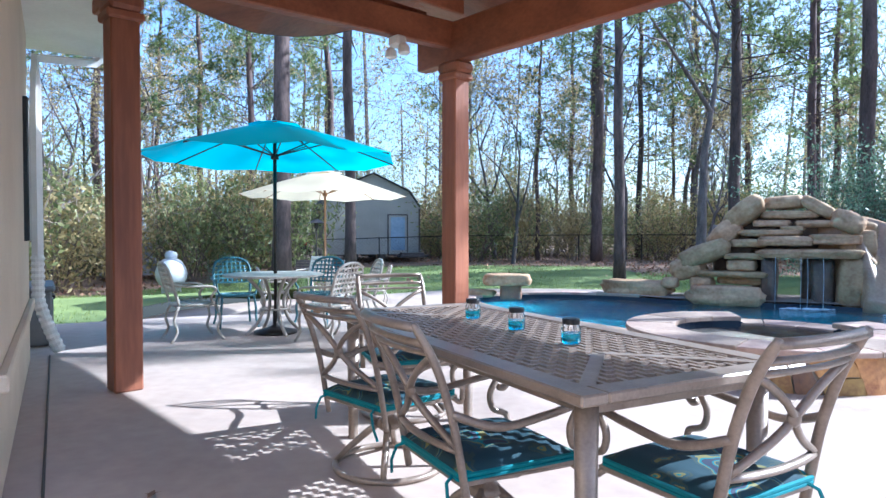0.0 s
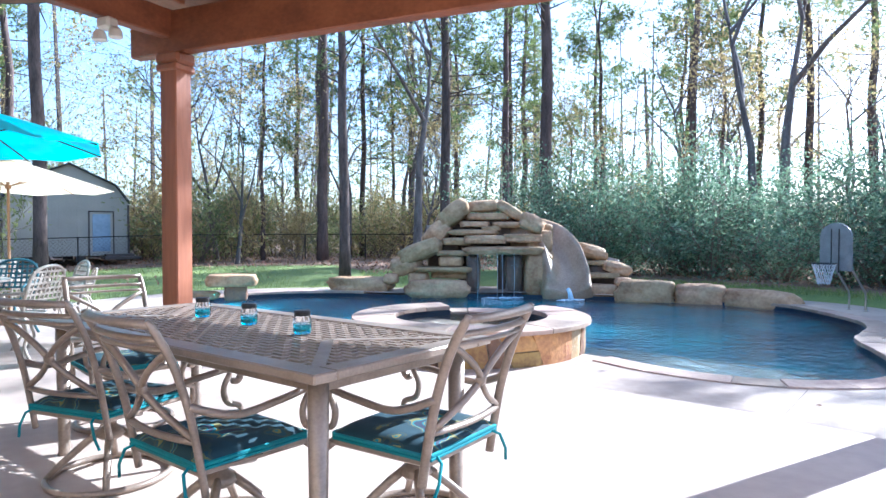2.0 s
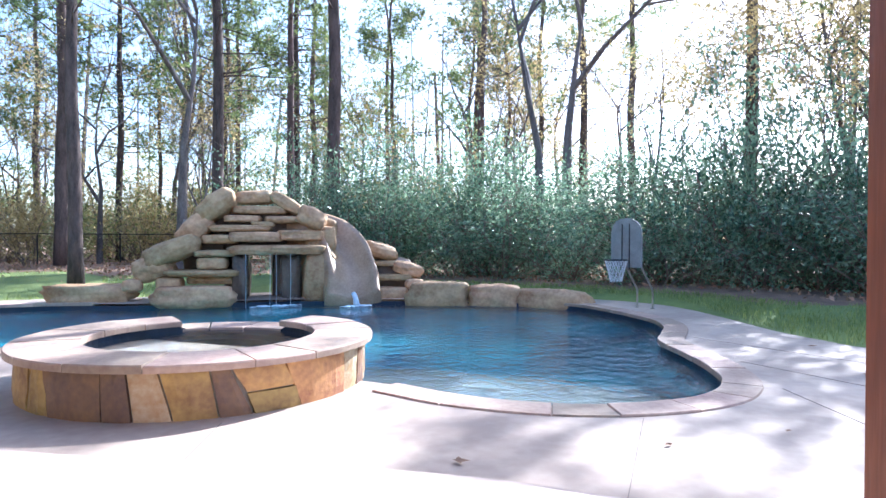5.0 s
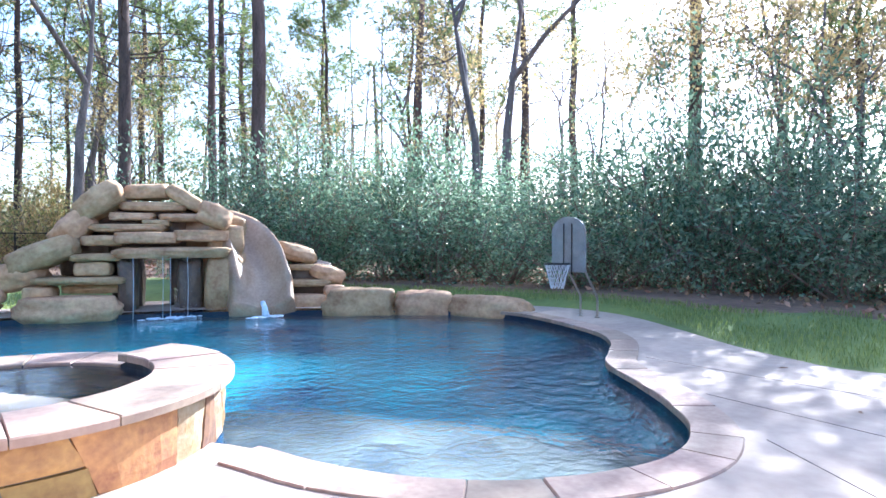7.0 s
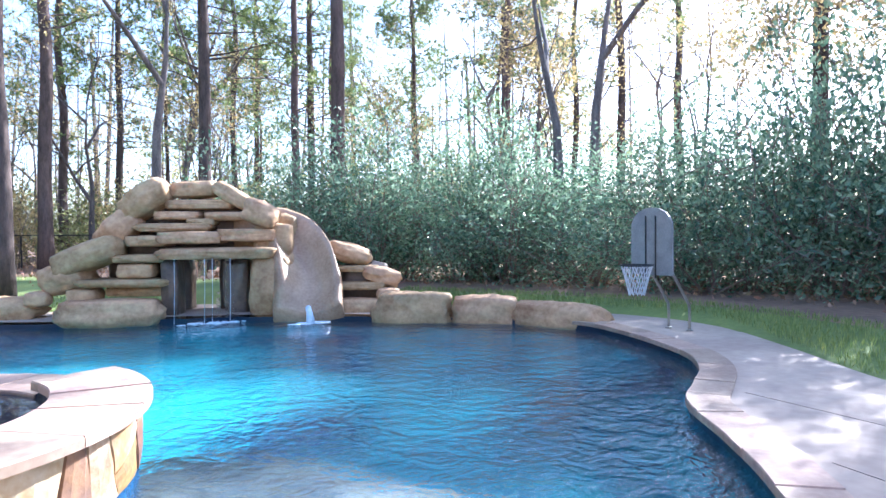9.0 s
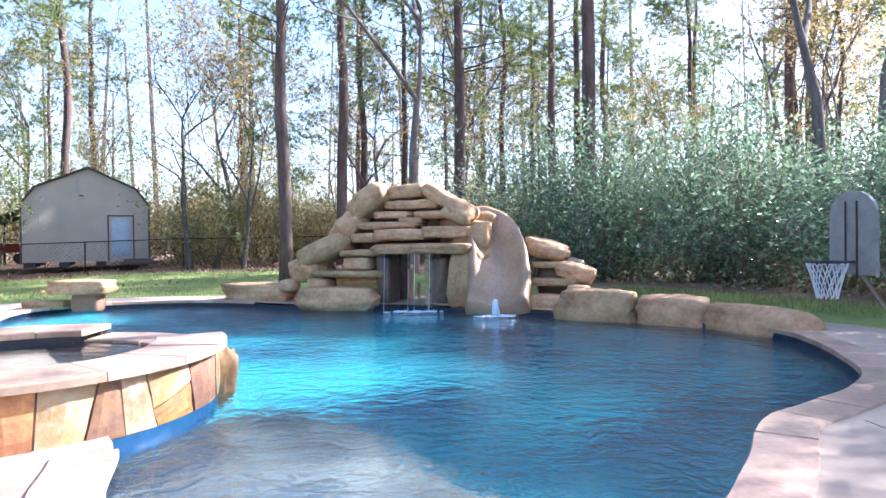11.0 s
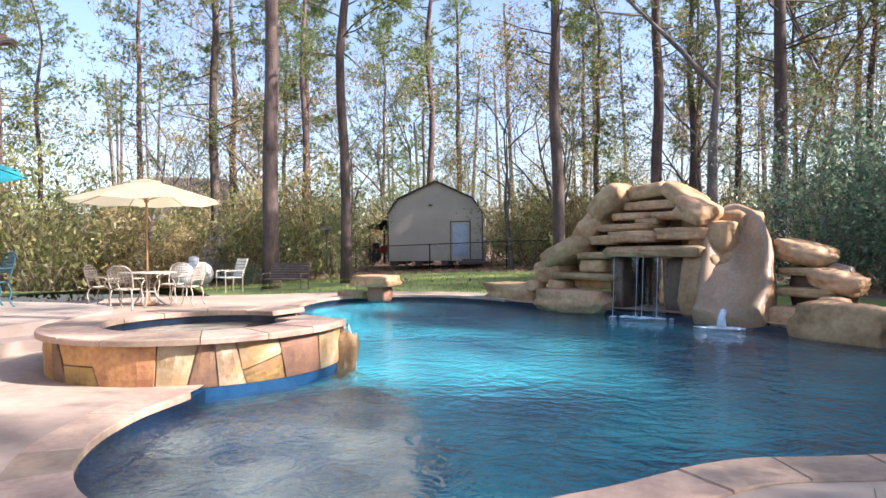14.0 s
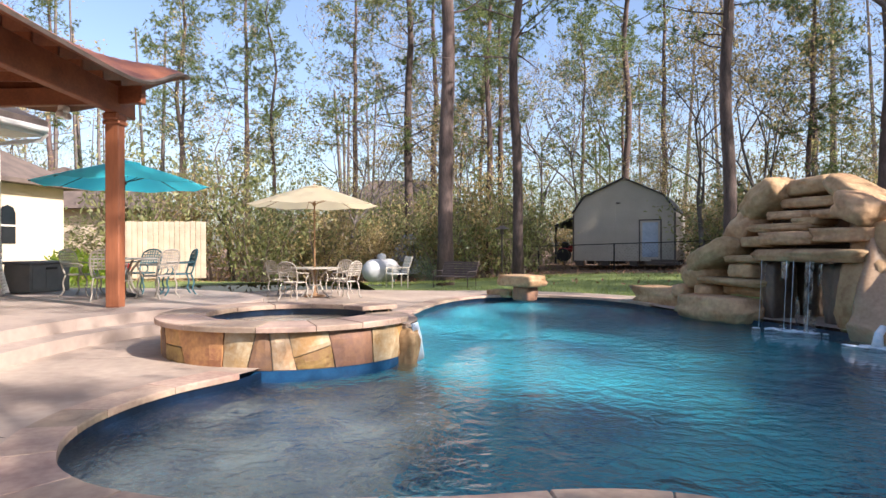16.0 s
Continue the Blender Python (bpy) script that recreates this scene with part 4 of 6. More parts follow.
# storage box by the wall, flower pot
sb = thing("storage_box", "grey resin deck storage box with a flat lid", "storage box", pose(-6.15, 6.05, 0, 0, 0, 40))
bm = bmesh.new()
box(bm, (0.62, 1.1, 0.58), (0, 0, 0.30), 0.02)
for y in (-0.36, 0, 0.36):
    box(bm, (0.02, 0.28, 0.44), (0.31, y, 0.29), 0.005)
part("body", bm, M_GREYBOX, sb)
bm = bmesh.new()
box(bm, (0.68, 1.16, 0.06), (0, 0, 0.62), 0.02)
part("lid", bm, M_GREYBOX, sb)
bm = bmesh.new()
box(bm, (0.03, 0.3, 0.05), (0.33, 0, 0.50), 0.01)
part("handle", bm, M_BLACK, sb)
pot = thing("flower_pot", "teal glazed pot of flowers by the fence", "flower pot", pose(-9.9, 8.6, -0.06))
bm = bmesh.new()
lathe(bm, [(0.16, 0), (0.24, 0.25), (0.27, 0.3), (0.23, 0.29)], 20)
part("pot", bm, M_BLUECHAIR, pot, smooth=True)


def leaf_cloud(bm, count, spread, size, rnd, at=(0, 0, 0), shape=1.0, up=0.0):
    """Many small leaves in a loose cloud."""
    verts, faces = [], []
    for _ in range(count):
        d = Vector((rnd.gauss(0, 1), rnd.gauss(0, 1), rnd.gauss(0, 1))).normalized() * rnd.random() ** 0.4
        c = Vector(at) + Vector((d.x * spread[0], d.y * spread[1], d.z * spread[2]))
        s = size * rnd.uniform(0.6, 1.3)
        a = Vector((rnd.gauss(0, 1), rnd.gauss(0, 1), rnd.gauss(0, 1) + up)).normalized() * s
        b = a.orthogonal().normalized() * s * 0.5 * shape
        q = [bm.verts.new(c + x) for x in (-a, -b * 0.9, a, b * 0.9)]
        bm.faces.new(q)


bm = bmesh.new()
leaf_cloud(bm, 140, (0.28, 0.28, 0.18), 0.07, random.Random(1), (0, 0, 0.42))
part("plant", bm, M_RED, pot, "pink-red flowers")
for k, (x, y) in enumerate(((-8.6, 6.9), (-9.2, 8.0), (-9.0, 7.4))):
    sh = thing("flower_shrub", "yellow-green leafy shrub beside the house", "shrub", pose(x, y, -0.05))
    bm = bmesh.new()
    leaf_cloud(bm, 420, (0.4, 0.4, 0.45), 0.10, random.Random(20 + k), (0, 0, 0.45), 0.6, 1.0)
    part("leaves", bm, M_PALM, sh)

# ---- the dining table ----
TA, TB = Vector((0.575, -0.818, 0)), Vector((0.818, 0.575, 0))
TC = Vector((-0.591, 2.621, 0))
TT = math.degrees(math.atan2(TA.y, TA.x))
table = thing("dining_table", "long rectangular bronze cast aluminium table with a woven-pattern top", "table", pose(TC.x, TC.y, 0, 0, 0, TT))
TL, TW, TH = 1.15, 0.50, 0.75
bm = bmesh.new()
for x, y, sx, sy in ((0, TW - 0.05, 2 * TL, 0.10), (0, -TW + 0.05, 2 * TL, 0.10), (TL - 0.05, 0, 0.10, 2 * TW - 0.2), (-TL + 0.05, 0, 0.10, 2 * TW - 0.2)):
    box(bm, (sx, sy, 0.035), (x, y, TH - 0.0175), 0.006)
part("frame", bm, M_ALU, table)
bm = bmesh.new()
# pierced top: short bars woven in two directions
nx, ny = 42, 19
ix, iy = 2 * TL - 0.2, 2 * TW - 0.2
for i in range(nx + 1):
    for j in range(ny):
        if (i + j) % 2 == 0:
            box(bm, (0.018, iy / ny * 1.35, 0.012), (-ix / 2 + ix * i / nx, -iy / 2 + iy * (j + 0.5) / ny, TH - 0.012))
for j in range(ny + 1):
    for i in range(nx):
        if (i + j) % 2:
            box(bm, (ix / nx * 1.35, 0.018, 0.012), (-ix / 2 + ix * (i + 0.5) / nx, -iy / 2 + iy * j / ny, TH - 0.010))
for s in (-1, 1):
    beam_between(bm, (s * ix / 2, -iy / 2, TH - 0.009), (s * ix / 2 - s * iy / 2, 0, TH - 0.009), 0.05, 0.014, 0)
    beam_between(bm, (s * ix / 2, iy / 2, TH - 0.009), (s * ix / 2 - s * iy / 2, 0, TH - 0.009), 0.05, 0.014, 0)
part("woven_top", bm, M_ALU, table, "pierced basket-weave metal top")
bm = bmesh.new()
for y in (-TW + 0.12, TW - 0.12):
    box(bm, (2 * TL - 0.3, 0.02, 0.06), (0, y, TH - 0.065), 0.004)
for x in (-TL + 0.12, TL - 0.12):
    box(bm, (0.02, 2 * TW - 0.3, 0.06), (x, 0, TH - 0.065), 0.004)
part("apron", bm, M_ALU, table)
for sx in (-1, 1):
    for sy in (-1, 1):
        bm = bmesh.new()
        tube(bm, [(sx * (TL - 0.11), sy * (TW - 0.11), TH - 0.04), (sx * (TL - 0.11), sy * (TW - 0.11), 0.02), (sx * (TL - 0.11), sy * (TW - 0.11), 0)], [0.038, 0.030, 0.036], 10)
        part("leg", bm, M_ALU, table, smooth=True)
for k, p in enumerate(((-0.78, 3.02), (-0.54, 2.64), (-0.31, 2.27))):
    jar = thing("mason_jar_light", "small glass jar half full of blue with a black solar lid", "jar", pose(p[0], p[1], TH), "jars on the table")
    bm = bmesh.new()
    lathe(bm, [(0.036, 0), (0.041, 0.01), (0.041, 0.065), (0.033, 0.08), (0.033, 0.09)], 20)
    part("glass", bm, M_GLASS, jar, smooth=True)
    bm = bmesh.new()
    lathe(bm, [(0.034, 0.004), (0.038, 0.012), (0.038, 0.045)], 20)
    part("blue_filling", bm, M_BLUELIQ, jar, "bright blue filling")
    bm = bmesh.new()
    lathe(bm, [(0.036, 0.082), (0.037, 0.1), (0.034, 0.106)], 20)
    part("lid", bm, M_BLACK, jar, "black solar lid")


def swivel_chair(m, label):
    """A padded swivel dining chair; it faces +x."""
    ch = thing("swivel_chair", label, "chair", m, "chairs round the dining table")
    bm = bmesh.new()
    tube(bm, [(0.29 * math.cos(a), 0.29 * math.sin(a), 0.018) for a in np.linspace(0, 2 * math.pi, 33)[:-1]], 0.018, 8, closed=True)
    part("base_ring", bm, M_ALU, ch, smooth=True)
    for k in range(4):
        a = math.pi / 4 + k * math.pi / 2
        bm = bmesh.new()
        tube(bm, [(r * math.cos(a), r * math.sin(a), z) for r, z in ((0.29, 0.025), (0.22, 0.10), (0.11, 0.20), (0.045, 0.25))], [0.016, 0.018, 0.02, 0.02], 7)
        part("base_leg", bm, M_ALU, ch, smooth=True)
    bm = bmesh.new()
    lathe(bm, [(0.05, 0.21), (0.075, 0.235), (0.06, 0.26), (0.03, 0.28), (0.03, 0.32), (0.07, 0.335), (0.10, 0.36), (0.10, 0.375)], 16)
    part("swivel_hub", bm, M_ALU, ch, smooth=True)
    for s in (-1, 1):
        bm = bmesh.new()
        tube(bm, [(0.13, s * 0.05, 0.31), (0.08, s * 0.12, 0.33), (-0.02, s * 0.17, 0.36), (-0.15, s * 0.2, 0.385)], 0.014, 7)
        part("rocker_spring", bm, M_ALU, ch, smooth=True)
    bm = bmesh.new()
    tube(bm, [(x, y, 0.395) for x, y in ((0.25, -0.25), (0.25, 0.25), (-0.24, 0.24), (-0.24, -0.24))], 0.017, 6, closed=True)
    box(bm, (0.46, 0.46, 0.012), (0, 0, 0.395), 0.003)
    part("seat_frame", bm, M_ALU, ch)
    bm = bmesh.new()
    bmesh.ops.create_grid(bm, x_segments=14, y_segments=14, size=0.25)
    r = bmesh.ops.extrude_face_region(bm, geom=list(bm.faces))
    top = {g for g in r["geom"] if isinstance(g, bmesh.types.BMVert)}
    for v in bm.verts:
        e = max(0, 1 - (abs(v.co.x) / 0.255) ** 6) * max(0, 1 - (abs(v.co.y) / 0.255) ** 6)
        dimple = sum(math.exp(-((v.co.x - x) ** 2 + (v.co.y - y) ** 2) / 0.0015) for x in (-0.1, 0.1) for y in (-0.1, 0.1))
        v.co.z = 0.405 + (0.018 + 0.05 * e ** 0.5 - 0.014 * dimple if v in top else 0)
    bmesh.ops.recalc_face_normals(bm, faces=bm.faces)
    cu = part("cushion", bm, M_CUSHION, ch, "teal and navy scroll-patterned seat cushion", True)
    bm = bmesh.new()
    for z in (0.412, 0.428):
        tube(bm, [(x, y, z) for x, y in ((0.254, -0.24), (0.254, 0.24), (0.24, 0.254), (-0.24, 0.254), (-0.254, 0.24), (-0.254, -0.24), (-0.24, -0.254), (0.24, -0.254))], 0.009, 6, closed=True)
    part("piping", bm, M_TEAL, cu, "bright teal piping")
    for s in (-1, 1):
        bm = bmesh.new()
        tube(bm, [(-0.25, s * 0.2, 0.42), (-0.29, s * 0.22, 0.40), (-0.30, s * 0.25, 0.33), (-0.29, s * 0.27, 0.27)], 0.007, 5)
        part("cushion_tie", bm, M_TEAL, cu, "teal ribbon tie")
    up = {}
    for s in (-1, 1):
        pts = spline([(-0.22, s * 0.25, 0.30), (-0.245, s * 0.25, 0.45), (-0.285, s * 0.25, 0.65), (-0.35, s * 0.25, 0.85), (-0.43, s * 0.245, 1.0)], 4)
        up[s] = pts
        bm = bmesh.new()
        tube(bm, pts, [0.020] * (len(pts) - 2) + [0.018, 0.012], 8, flat=0.75)
        part("back_post", bm, M_ALU, ch, smooth=True)

    def at_h(z):
        P = up[1]
        for a, b in zip(P, P[1:]):
            if a.z <= z <= b.z:
                t = (z - a.z) / (b.z - a.z)
                return a.x + (b.x - a.x) * t
        return P[-1].x

    for z, w in ((0.985, 0.022), (0.925, 0.016), (0.885, 0.012), (0.52, 0.015)):
        bm = bmesh.new()
        x = at_h(z)
        pts = [Vector((x - 0.035 * (1 - (y / 0.25) ** 2), y, z - 0.0 * abs(y))) for y in np.linspace(-0.245, 0.245, 9)]
        tube(bm, pts, w, 6, flat=0.6)
        part("back_rail", bm, M_ALU, ch, smooth=True)
    for s in (-1, 1):
        bm = bmesh.new()
        z0, z1 = 0.87, 0.53
        pts = [Vector((at_h(z0 + (z1 - z0) * t) - 0.03 * math.sin(math.pi * t), s * (0.235 - 0.47 * t) * (0.55 + 0.45 * abs(2 * t - 1)), z0 + (z1 - z0) * t)) for t in np.linspace(0, 1, 11)]
        tube(bm, pts, 0.015, 6)
        part("back_cross", bm, M_ALU, ch, smooth=True)
    bm = bmesh.new()
    bmesh.ops.create_icosphere(bm, subdivisions=2, radius=0.032, matrix=Matrix.Translation((at_h(0.7) - 0.03, 0, 0.7)) @ Matrix.Diagonal((0.6, 1, 1, 1)))
    part("cross_boss", bm, M_ALU, ch, smooth=True)
    for s in (-1, 1):
        pts = spline([(at_h(0.66), s * 0.255, 0.66), (-0.12, s * 0.29, 0.60), (0.08, s * 0.30, 0.62), (0.24, s * 0.29, 0.64), (0.29, s * 0.285, 0.61), (0.275, s * 0.285, 0.575), (0.245, s * 0.285, 0.58)], 5)
        bm = bmesh.new()
        tube(bm, pts, [0.017] * (len(pts) - 6) + [0.017, 0.018, 0.018, 0.017, 0.017, 0.016], 8)
        part("armrest", bm, M_ALU, ch, smooth=True)
        bm = bmesh.new()
        tube(bm, spline([(0.235, s * 0.285, 0.62), (0.20, s * 0.285, 0.55), (0.215, s * 0.283, 0.48), (0.27, s * 0.278, 0.455), (0.285, s * 0.275, 0.43), (0.28, s * 0.27, 0.36), (0.24, s * 0.25, 0.39)], 4), 0.015, 7)
        part("arm_support", bm, M_ALU, ch, smooth=True)
    return ch


def chair_at(x, y, face, label):
    return swivel_chair(pose(x, y, 0, 0, 0, math.degrees(math.atan2(face.y, face.x))) @ Matrix.Diagonal((0.96, 0.96, 0.915, 1)), label)


LAB = "bronze swivel dining chair with teal patterned cushion"
chair_at(-0.65, 2.04, TB, LAB + " beside the table")
chair_at(-1.20, 2.83, Vector((0.62, 0.78, 0)), LAB + " beside the table")
chair_at(0.12, 1.90, Vector((-0.62, 0.785, 0)), LAB + " at the table's end")
chair_at(-1.31, 3.82, Vector((0.46, -0.89, 0)), LAB + " at the table's end")


# ---- the two umbrella sets ----
def lattice_chair(m, material, label, group):
    """A cast patio chair with a lattice back; it faces +x."""
    ch = thing("patio_chair", label, "chair", m, group)
    for sx, sy in ((1, 1), (1, -1), (-1, 1), (-1, -1)):
        bm = bmesh.new()
        tube(bm, spline([(sx * 0.2, sy * 0.2, 0.40), (sx * 0.25, sy * 0.215, 0.25), (sx * 0.22, sy * 0.22, 0.12), (sx * 0.29, sy * 0.24, 0.0)], 3), 0.016, 6)
        part("leg", bm, material, ch, smooth=True)
    bm = bmesh.new()
    tube(bm, [(0.24 * c * (1 - 0.1 * abs(s)), 0.24 * s, 0.41) for c, s in ((math.cos(a), math.sin(a)) for a in np.linspace(0, 2 * math.pi, 21)[:-1])], 0.016, 6, closed=True)
    seat = part("seat", bm, material, ch)
    for k in range(-4, 5):
        h = math.sqrt(max(0, 0.235 ** 2 - (k * 0.05) ** 2))
        for size, at in (((2 * h, 0.018, 0.01), (0, k * 0.05, 0.41)), ((0.018, 2 * h, 0.01), (k * 0.05, 0, 0.412))):
            bm = bmesh.new()
            box(bm, size, at)
            part("seat_slat", bm, material, seat)
    fr = spline([(-0.2, -0.22, 0.42), (-0.26, -0.24, 0.62), (-0.31, -0.22, 0.80), (-0.34, -0.1, 0.88), (-0.34, 0.1, 0.88), (-0.31, 0.22, 0.80), (-0.26, 0.24, 0.62), (-0.2, 0.22, 0.42)], 4)
    bm = bmesh.new()
    tube(bm, fr, 0.017, 6)
    part("back_frame", bm, material, ch, smooth=True)
    bm = bmesh.new()

    def bp(y, z):
        return Vector((-0.2 - (z - 0.42) * 0.31, y, z))
    for k in range(-3, 4):
        y = k * 0.062
        beam_between(bm, bp(y, 0.56), bp(y * 0.9, 0.875 - 0.10 * (y / 0.2) ** 2), 0.02, 0.012, 0)
    for k in range(6):
        z = 0.56 + k * 0.055
        beam_between(bm, bp(-0.225, z), bp(0.225, z), 0.012, 0.02, 0)
    part("back_lattice", bm, material, ch)
    for s in (-1, 1):
        bm = bmesh.new()
        tube(bm, spline([(-0.26, s * 0.24, 0.64), (-0.1, s * 0.29, 0.63), (0.12, s * 0.29, 0.62), (0.19, s * 0.27, 0.58), (0.14, s * 0.25, 0.50), (0.17, s * 0.22, 0.41)], 4), 0.014, 6)
        part("armrest", bm, material, ch, smooth=True)
    return ch


def umbrella(at, radius, rim, top, cloth, pole_mat, label):
    um = thing("patio_umbrella", label, "umbrella", at)
    bm = bmesh.new()
    tube(bm, [(0, 0, 0.05), (0, 0, top - 0.03)], 0.022, 10)
    part("pole", bm, pole_mat, um, smooth=True)
    bm = bmesh.new()
    lathe(bm, [(0.26, 0), (0.26, 0.03), (0.1, 0.07), (0.035, 0.1), (0.035, 0.3)], 20)
    part("base", bm, pole_mat, um, smooth=True)
    bm = bmesh.new()
    ks, ms = 8, 6
    tips = []
    rows = []
    for j in range(ms + 1):
        t = 0.14 + (1 - 0.14) * j / ms
        row = []
        for i in range(ks * 4):
            a = 2 * math.pi * i / (ks * 4) + math.pi / 8
            f = (i % 4) / 4
            w = math.cos(math.pi / 8) / math.cos((f - 0.5) * math.pi / 4)
            sag = 1 - abs(2 * f - 1)
            z = top - (top - rim) * (t ** 1.12) - 0.05 * sag * t * t
            row.append(bm.verts.new((radius * t * w * math.cos(a), radius * t * w * math.sin(a), z)))
        rows.append(row)
    for a, b in zip(rows, rows[1:]):
        for i in range(ks * 4):
            j = (i + 1) % (ks * 4)
            bm.faces.new((a[i], b[i], b[j], a[j]))
    can = part("canopy", bm, cloth, um, "", True)
    bm = bmesh.new()
    va = [bm.verts.new((0.21 * radius * math.cos(math.pi / 8 + k * math.pi / 4), 0.21 * radius * math.sin(math.pi / 8 + k * math.pi / 4), top - 0.10 * (top - rim))) for k in range(8)]
    vt = bm.verts.new((0, 0, top + 0.02))
    for k in range(8):
        bm.faces.new((va[k], va[(k + 1) % 8], vt))
    part("vent", bm, cloth, can)
    bm = bmesh.new()
    lathe(bm, [(0.03, 0), (0.035, 0.02), (0.012, 0.06)], 10, (0, 0, top + 0.0))
    part("finial", bm, pole_mat, um)
    bm = bmesh.new()
    lathe(bm, [(0.045, 0), (0.05, 0.03), (0.04, 0.07)], 12, (0, 0, rim - 0.02))
    part("hub", bm, pole_mat, um)
    for k in range(8):
        a = math.pi / 8 + k * math.pi / 4
        bm = bmesh.new()
        c, s = math.cos(a), math.sin(a)
        n = 8
        tube(bm, [(radius * t * c * math.cos(math.pi / 8) / math.cos(math.pi / 8), radius * t * s, top - (top - rim) * (t ** 1.12) - 0.02) for t in np.linspace(0.03, 0.99, n)], 0.009, 5)
        rib = part("rib", bm, pole_mat, um)
        bm = bmesh.new()
        t = 0.45
        tube(bm, [(0.04 * c, 0.04 * s, rim + 0.03), (radius * t * c, radius * t * s, top - (top - rim) * (t ** 1.12) - 0.03)], 0.008, 5)
        part("strut", bm, pole_mat, rib)
    return um


def round_table(at, material, r, label):
    tb = thing("round_table", label, "table", at)
    bm = bmesh.new()
    lathe(bm, [(r - 0.03, 0.70), (r, 0.705), (r, 0.725), (r - 0.02, 0.73)], 40)
    part("tabletop", bm, material, tb, "round cast top with a pierced pattern")
    for k in range(4):
        a = math.pi / 4 + k * math.pi / 2
        bm = bmesh.new()
        tube(bm, spline([(q * math.cos(a), q * math.sin(a), z) for q, z in ((r * 0.55, 0.70), (0.16, 0.5), (0.13, 0.35), (0.2, 0.15), (r * 0.6, 0.0))], 4), 0.022, 7)
        part("leg", bm, material, tb, smooth=True)
    bm = bmesh.new()
    tube(bm, [(0.16 * math.cos(a), 0.16 * math.sin(a), 0.3) for a in np.linspace(0, 6.283, 17)[:-1]], 0.012, 6, closed=True)
    part("brace", bm, material, tb)
    return tb


U1 = Vector((-3.55, 7.05, 0))
umbrella(pose(U1.x, U1.y, 0, 0, 0, 10), 1.55, 2.14, 2.58, M_AQUA, M_POLE, "large aqua market umbrella with dark ribs over the round table")
round_table(pose(U1.x - 0.02, U1.y, 0), M_PEWTER, 0.60, "round weathered cast metal table under the aqua umbrella")
for ang, mt, lab in ((215, M_PEWTER, "weathered cast metal chair with lattice back"), (145, M_BLUECHAIR, "blue-green cast metal chair with lattice back"), (330, M_PEWTER, "weathered cast metal chair with lattice back"),
                     (75, M_BLUECHAIR, "blue-green cast metal chair with lattice back"), (20, M_PEWTER, "weathered cast metal chair with lattice back")):
    a = radians(ang)
    lattice_chair(pose(U1.x + 0.95 * math.cos(a), U1.y + 0.95 * math.sin(a), 0, 0, 0, ang + 180 + (8 if ang != 145 else -20)), mt, lab, "chairs under the aqua umbrella")
U2 = Vector((-4.42, 11.65, DECK))
umbrella(pose(U2.x, U2.y, U2.z, 0, 0, 0), 1.62, 2.28, 2.76, M_CREAM, M_WOODPOLE, "large cream market umbrella with a wooden pole")
round_table(pose(U2.x + 0.02, U2.y, U2.z), M_PEWTER, 0.60, "round weathered cast metal table under the cream umbrella")
for ang in (210, 300, 20, 110):
    a = radians(ang)
    lattice_chair(pose(U2.x + 0.95 * math.cos(a), U2.y + 0.95 * math.sin(a), U2.z, 0, 0, ang + 180), M_PEWTER, "weathered cast metal chair with lattice back", "chairs under the cream umbrella")

# ---- poolside basketball hoop ----
HB = Vector((10.30, 8.98, 0))
hoop = thing("pool_basketball_hoop", "smoky backboard with a white net on bent steel poles", "basketball hoop", pose(HB.x, HB.y, DECK, 0, 0, 184))
HZ = -DECK
bm = bmesh.new()
out = [(-0.33, 0.62), (0.33, 0.62), (0.33, 1.2)] + [(0.33 * math.cos(t), 1.28 + 0.26 * math.sin(t)) for t in np.linspace(0.15, math.pi - 0.15, 9)] + [(-0.33, 1.2)]
f = bm.faces.new([bm.verts.new((0, y, z + HZ - 0.12)) for y, z in out])
r = bmesh.ops.extrude_face_region(bm, geom=[f])
bmesh.ops.translate(bm, verts=[g for g in r["geom"] if isinstance(g, bmesh.types.BMVert)], vec=(-0.04, 0, 0))
bmesh.ops.recalc_face_normals(bm, faces=bm.faces)
board = part("backboard", bm, M_BOARD, hoop, "smoky grey rounded backboard")
for y in (-0.08, 0.08):
    bm = bmesh.new()
    box(bm, (0.012, 0.02, 0.85), (0.01, y, 1.0 + HZ - 0.12), 0.003)
    part("stripe", bm, M_BLACK, board)
for y in (-0.17, 0.17):
    bm = bmesh.new()
    tube(bm, spline([(-0.62, y, 0.0), (-0.62, y, 0.32), (-0.54, y, 0.45), (-0.18, y, 0.72 + HZ - 0.12), (-0.08, y, 0.95 + HZ - 0.12), (-0.06, y, 1.2 + HZ - 0.12)], 4), 0.02, 8)
    pl = part("pole", bm, M_STEEL, hoop, "bent steel pole", True)
    bm = bmesh.new()
    lathe(bm, [(0.045, 0), (0.045, 0.012), (0.024, 0.02)], 14, (-0.62, y, 0))
    part("flange", bm, M_STEEL, pl)
bm = bmesh.new()
RZ = 0.64 + HZ
tube(bm, [(0.30 + 0.21 * math.cos(a), 0.21 * math.sin(a), RZ) for a in np.linspace(0, 2 * math.pi, 25)[:-1]], 0.011, 7, closed=True)
beam_between(bm, (0.0, 0, RZ), (0.1, 0, RZ), 0.1, 0.015, 0)
part("rim", bm, M_BLACK, hoop, "dark metal rim")
bm = bmesh.new()
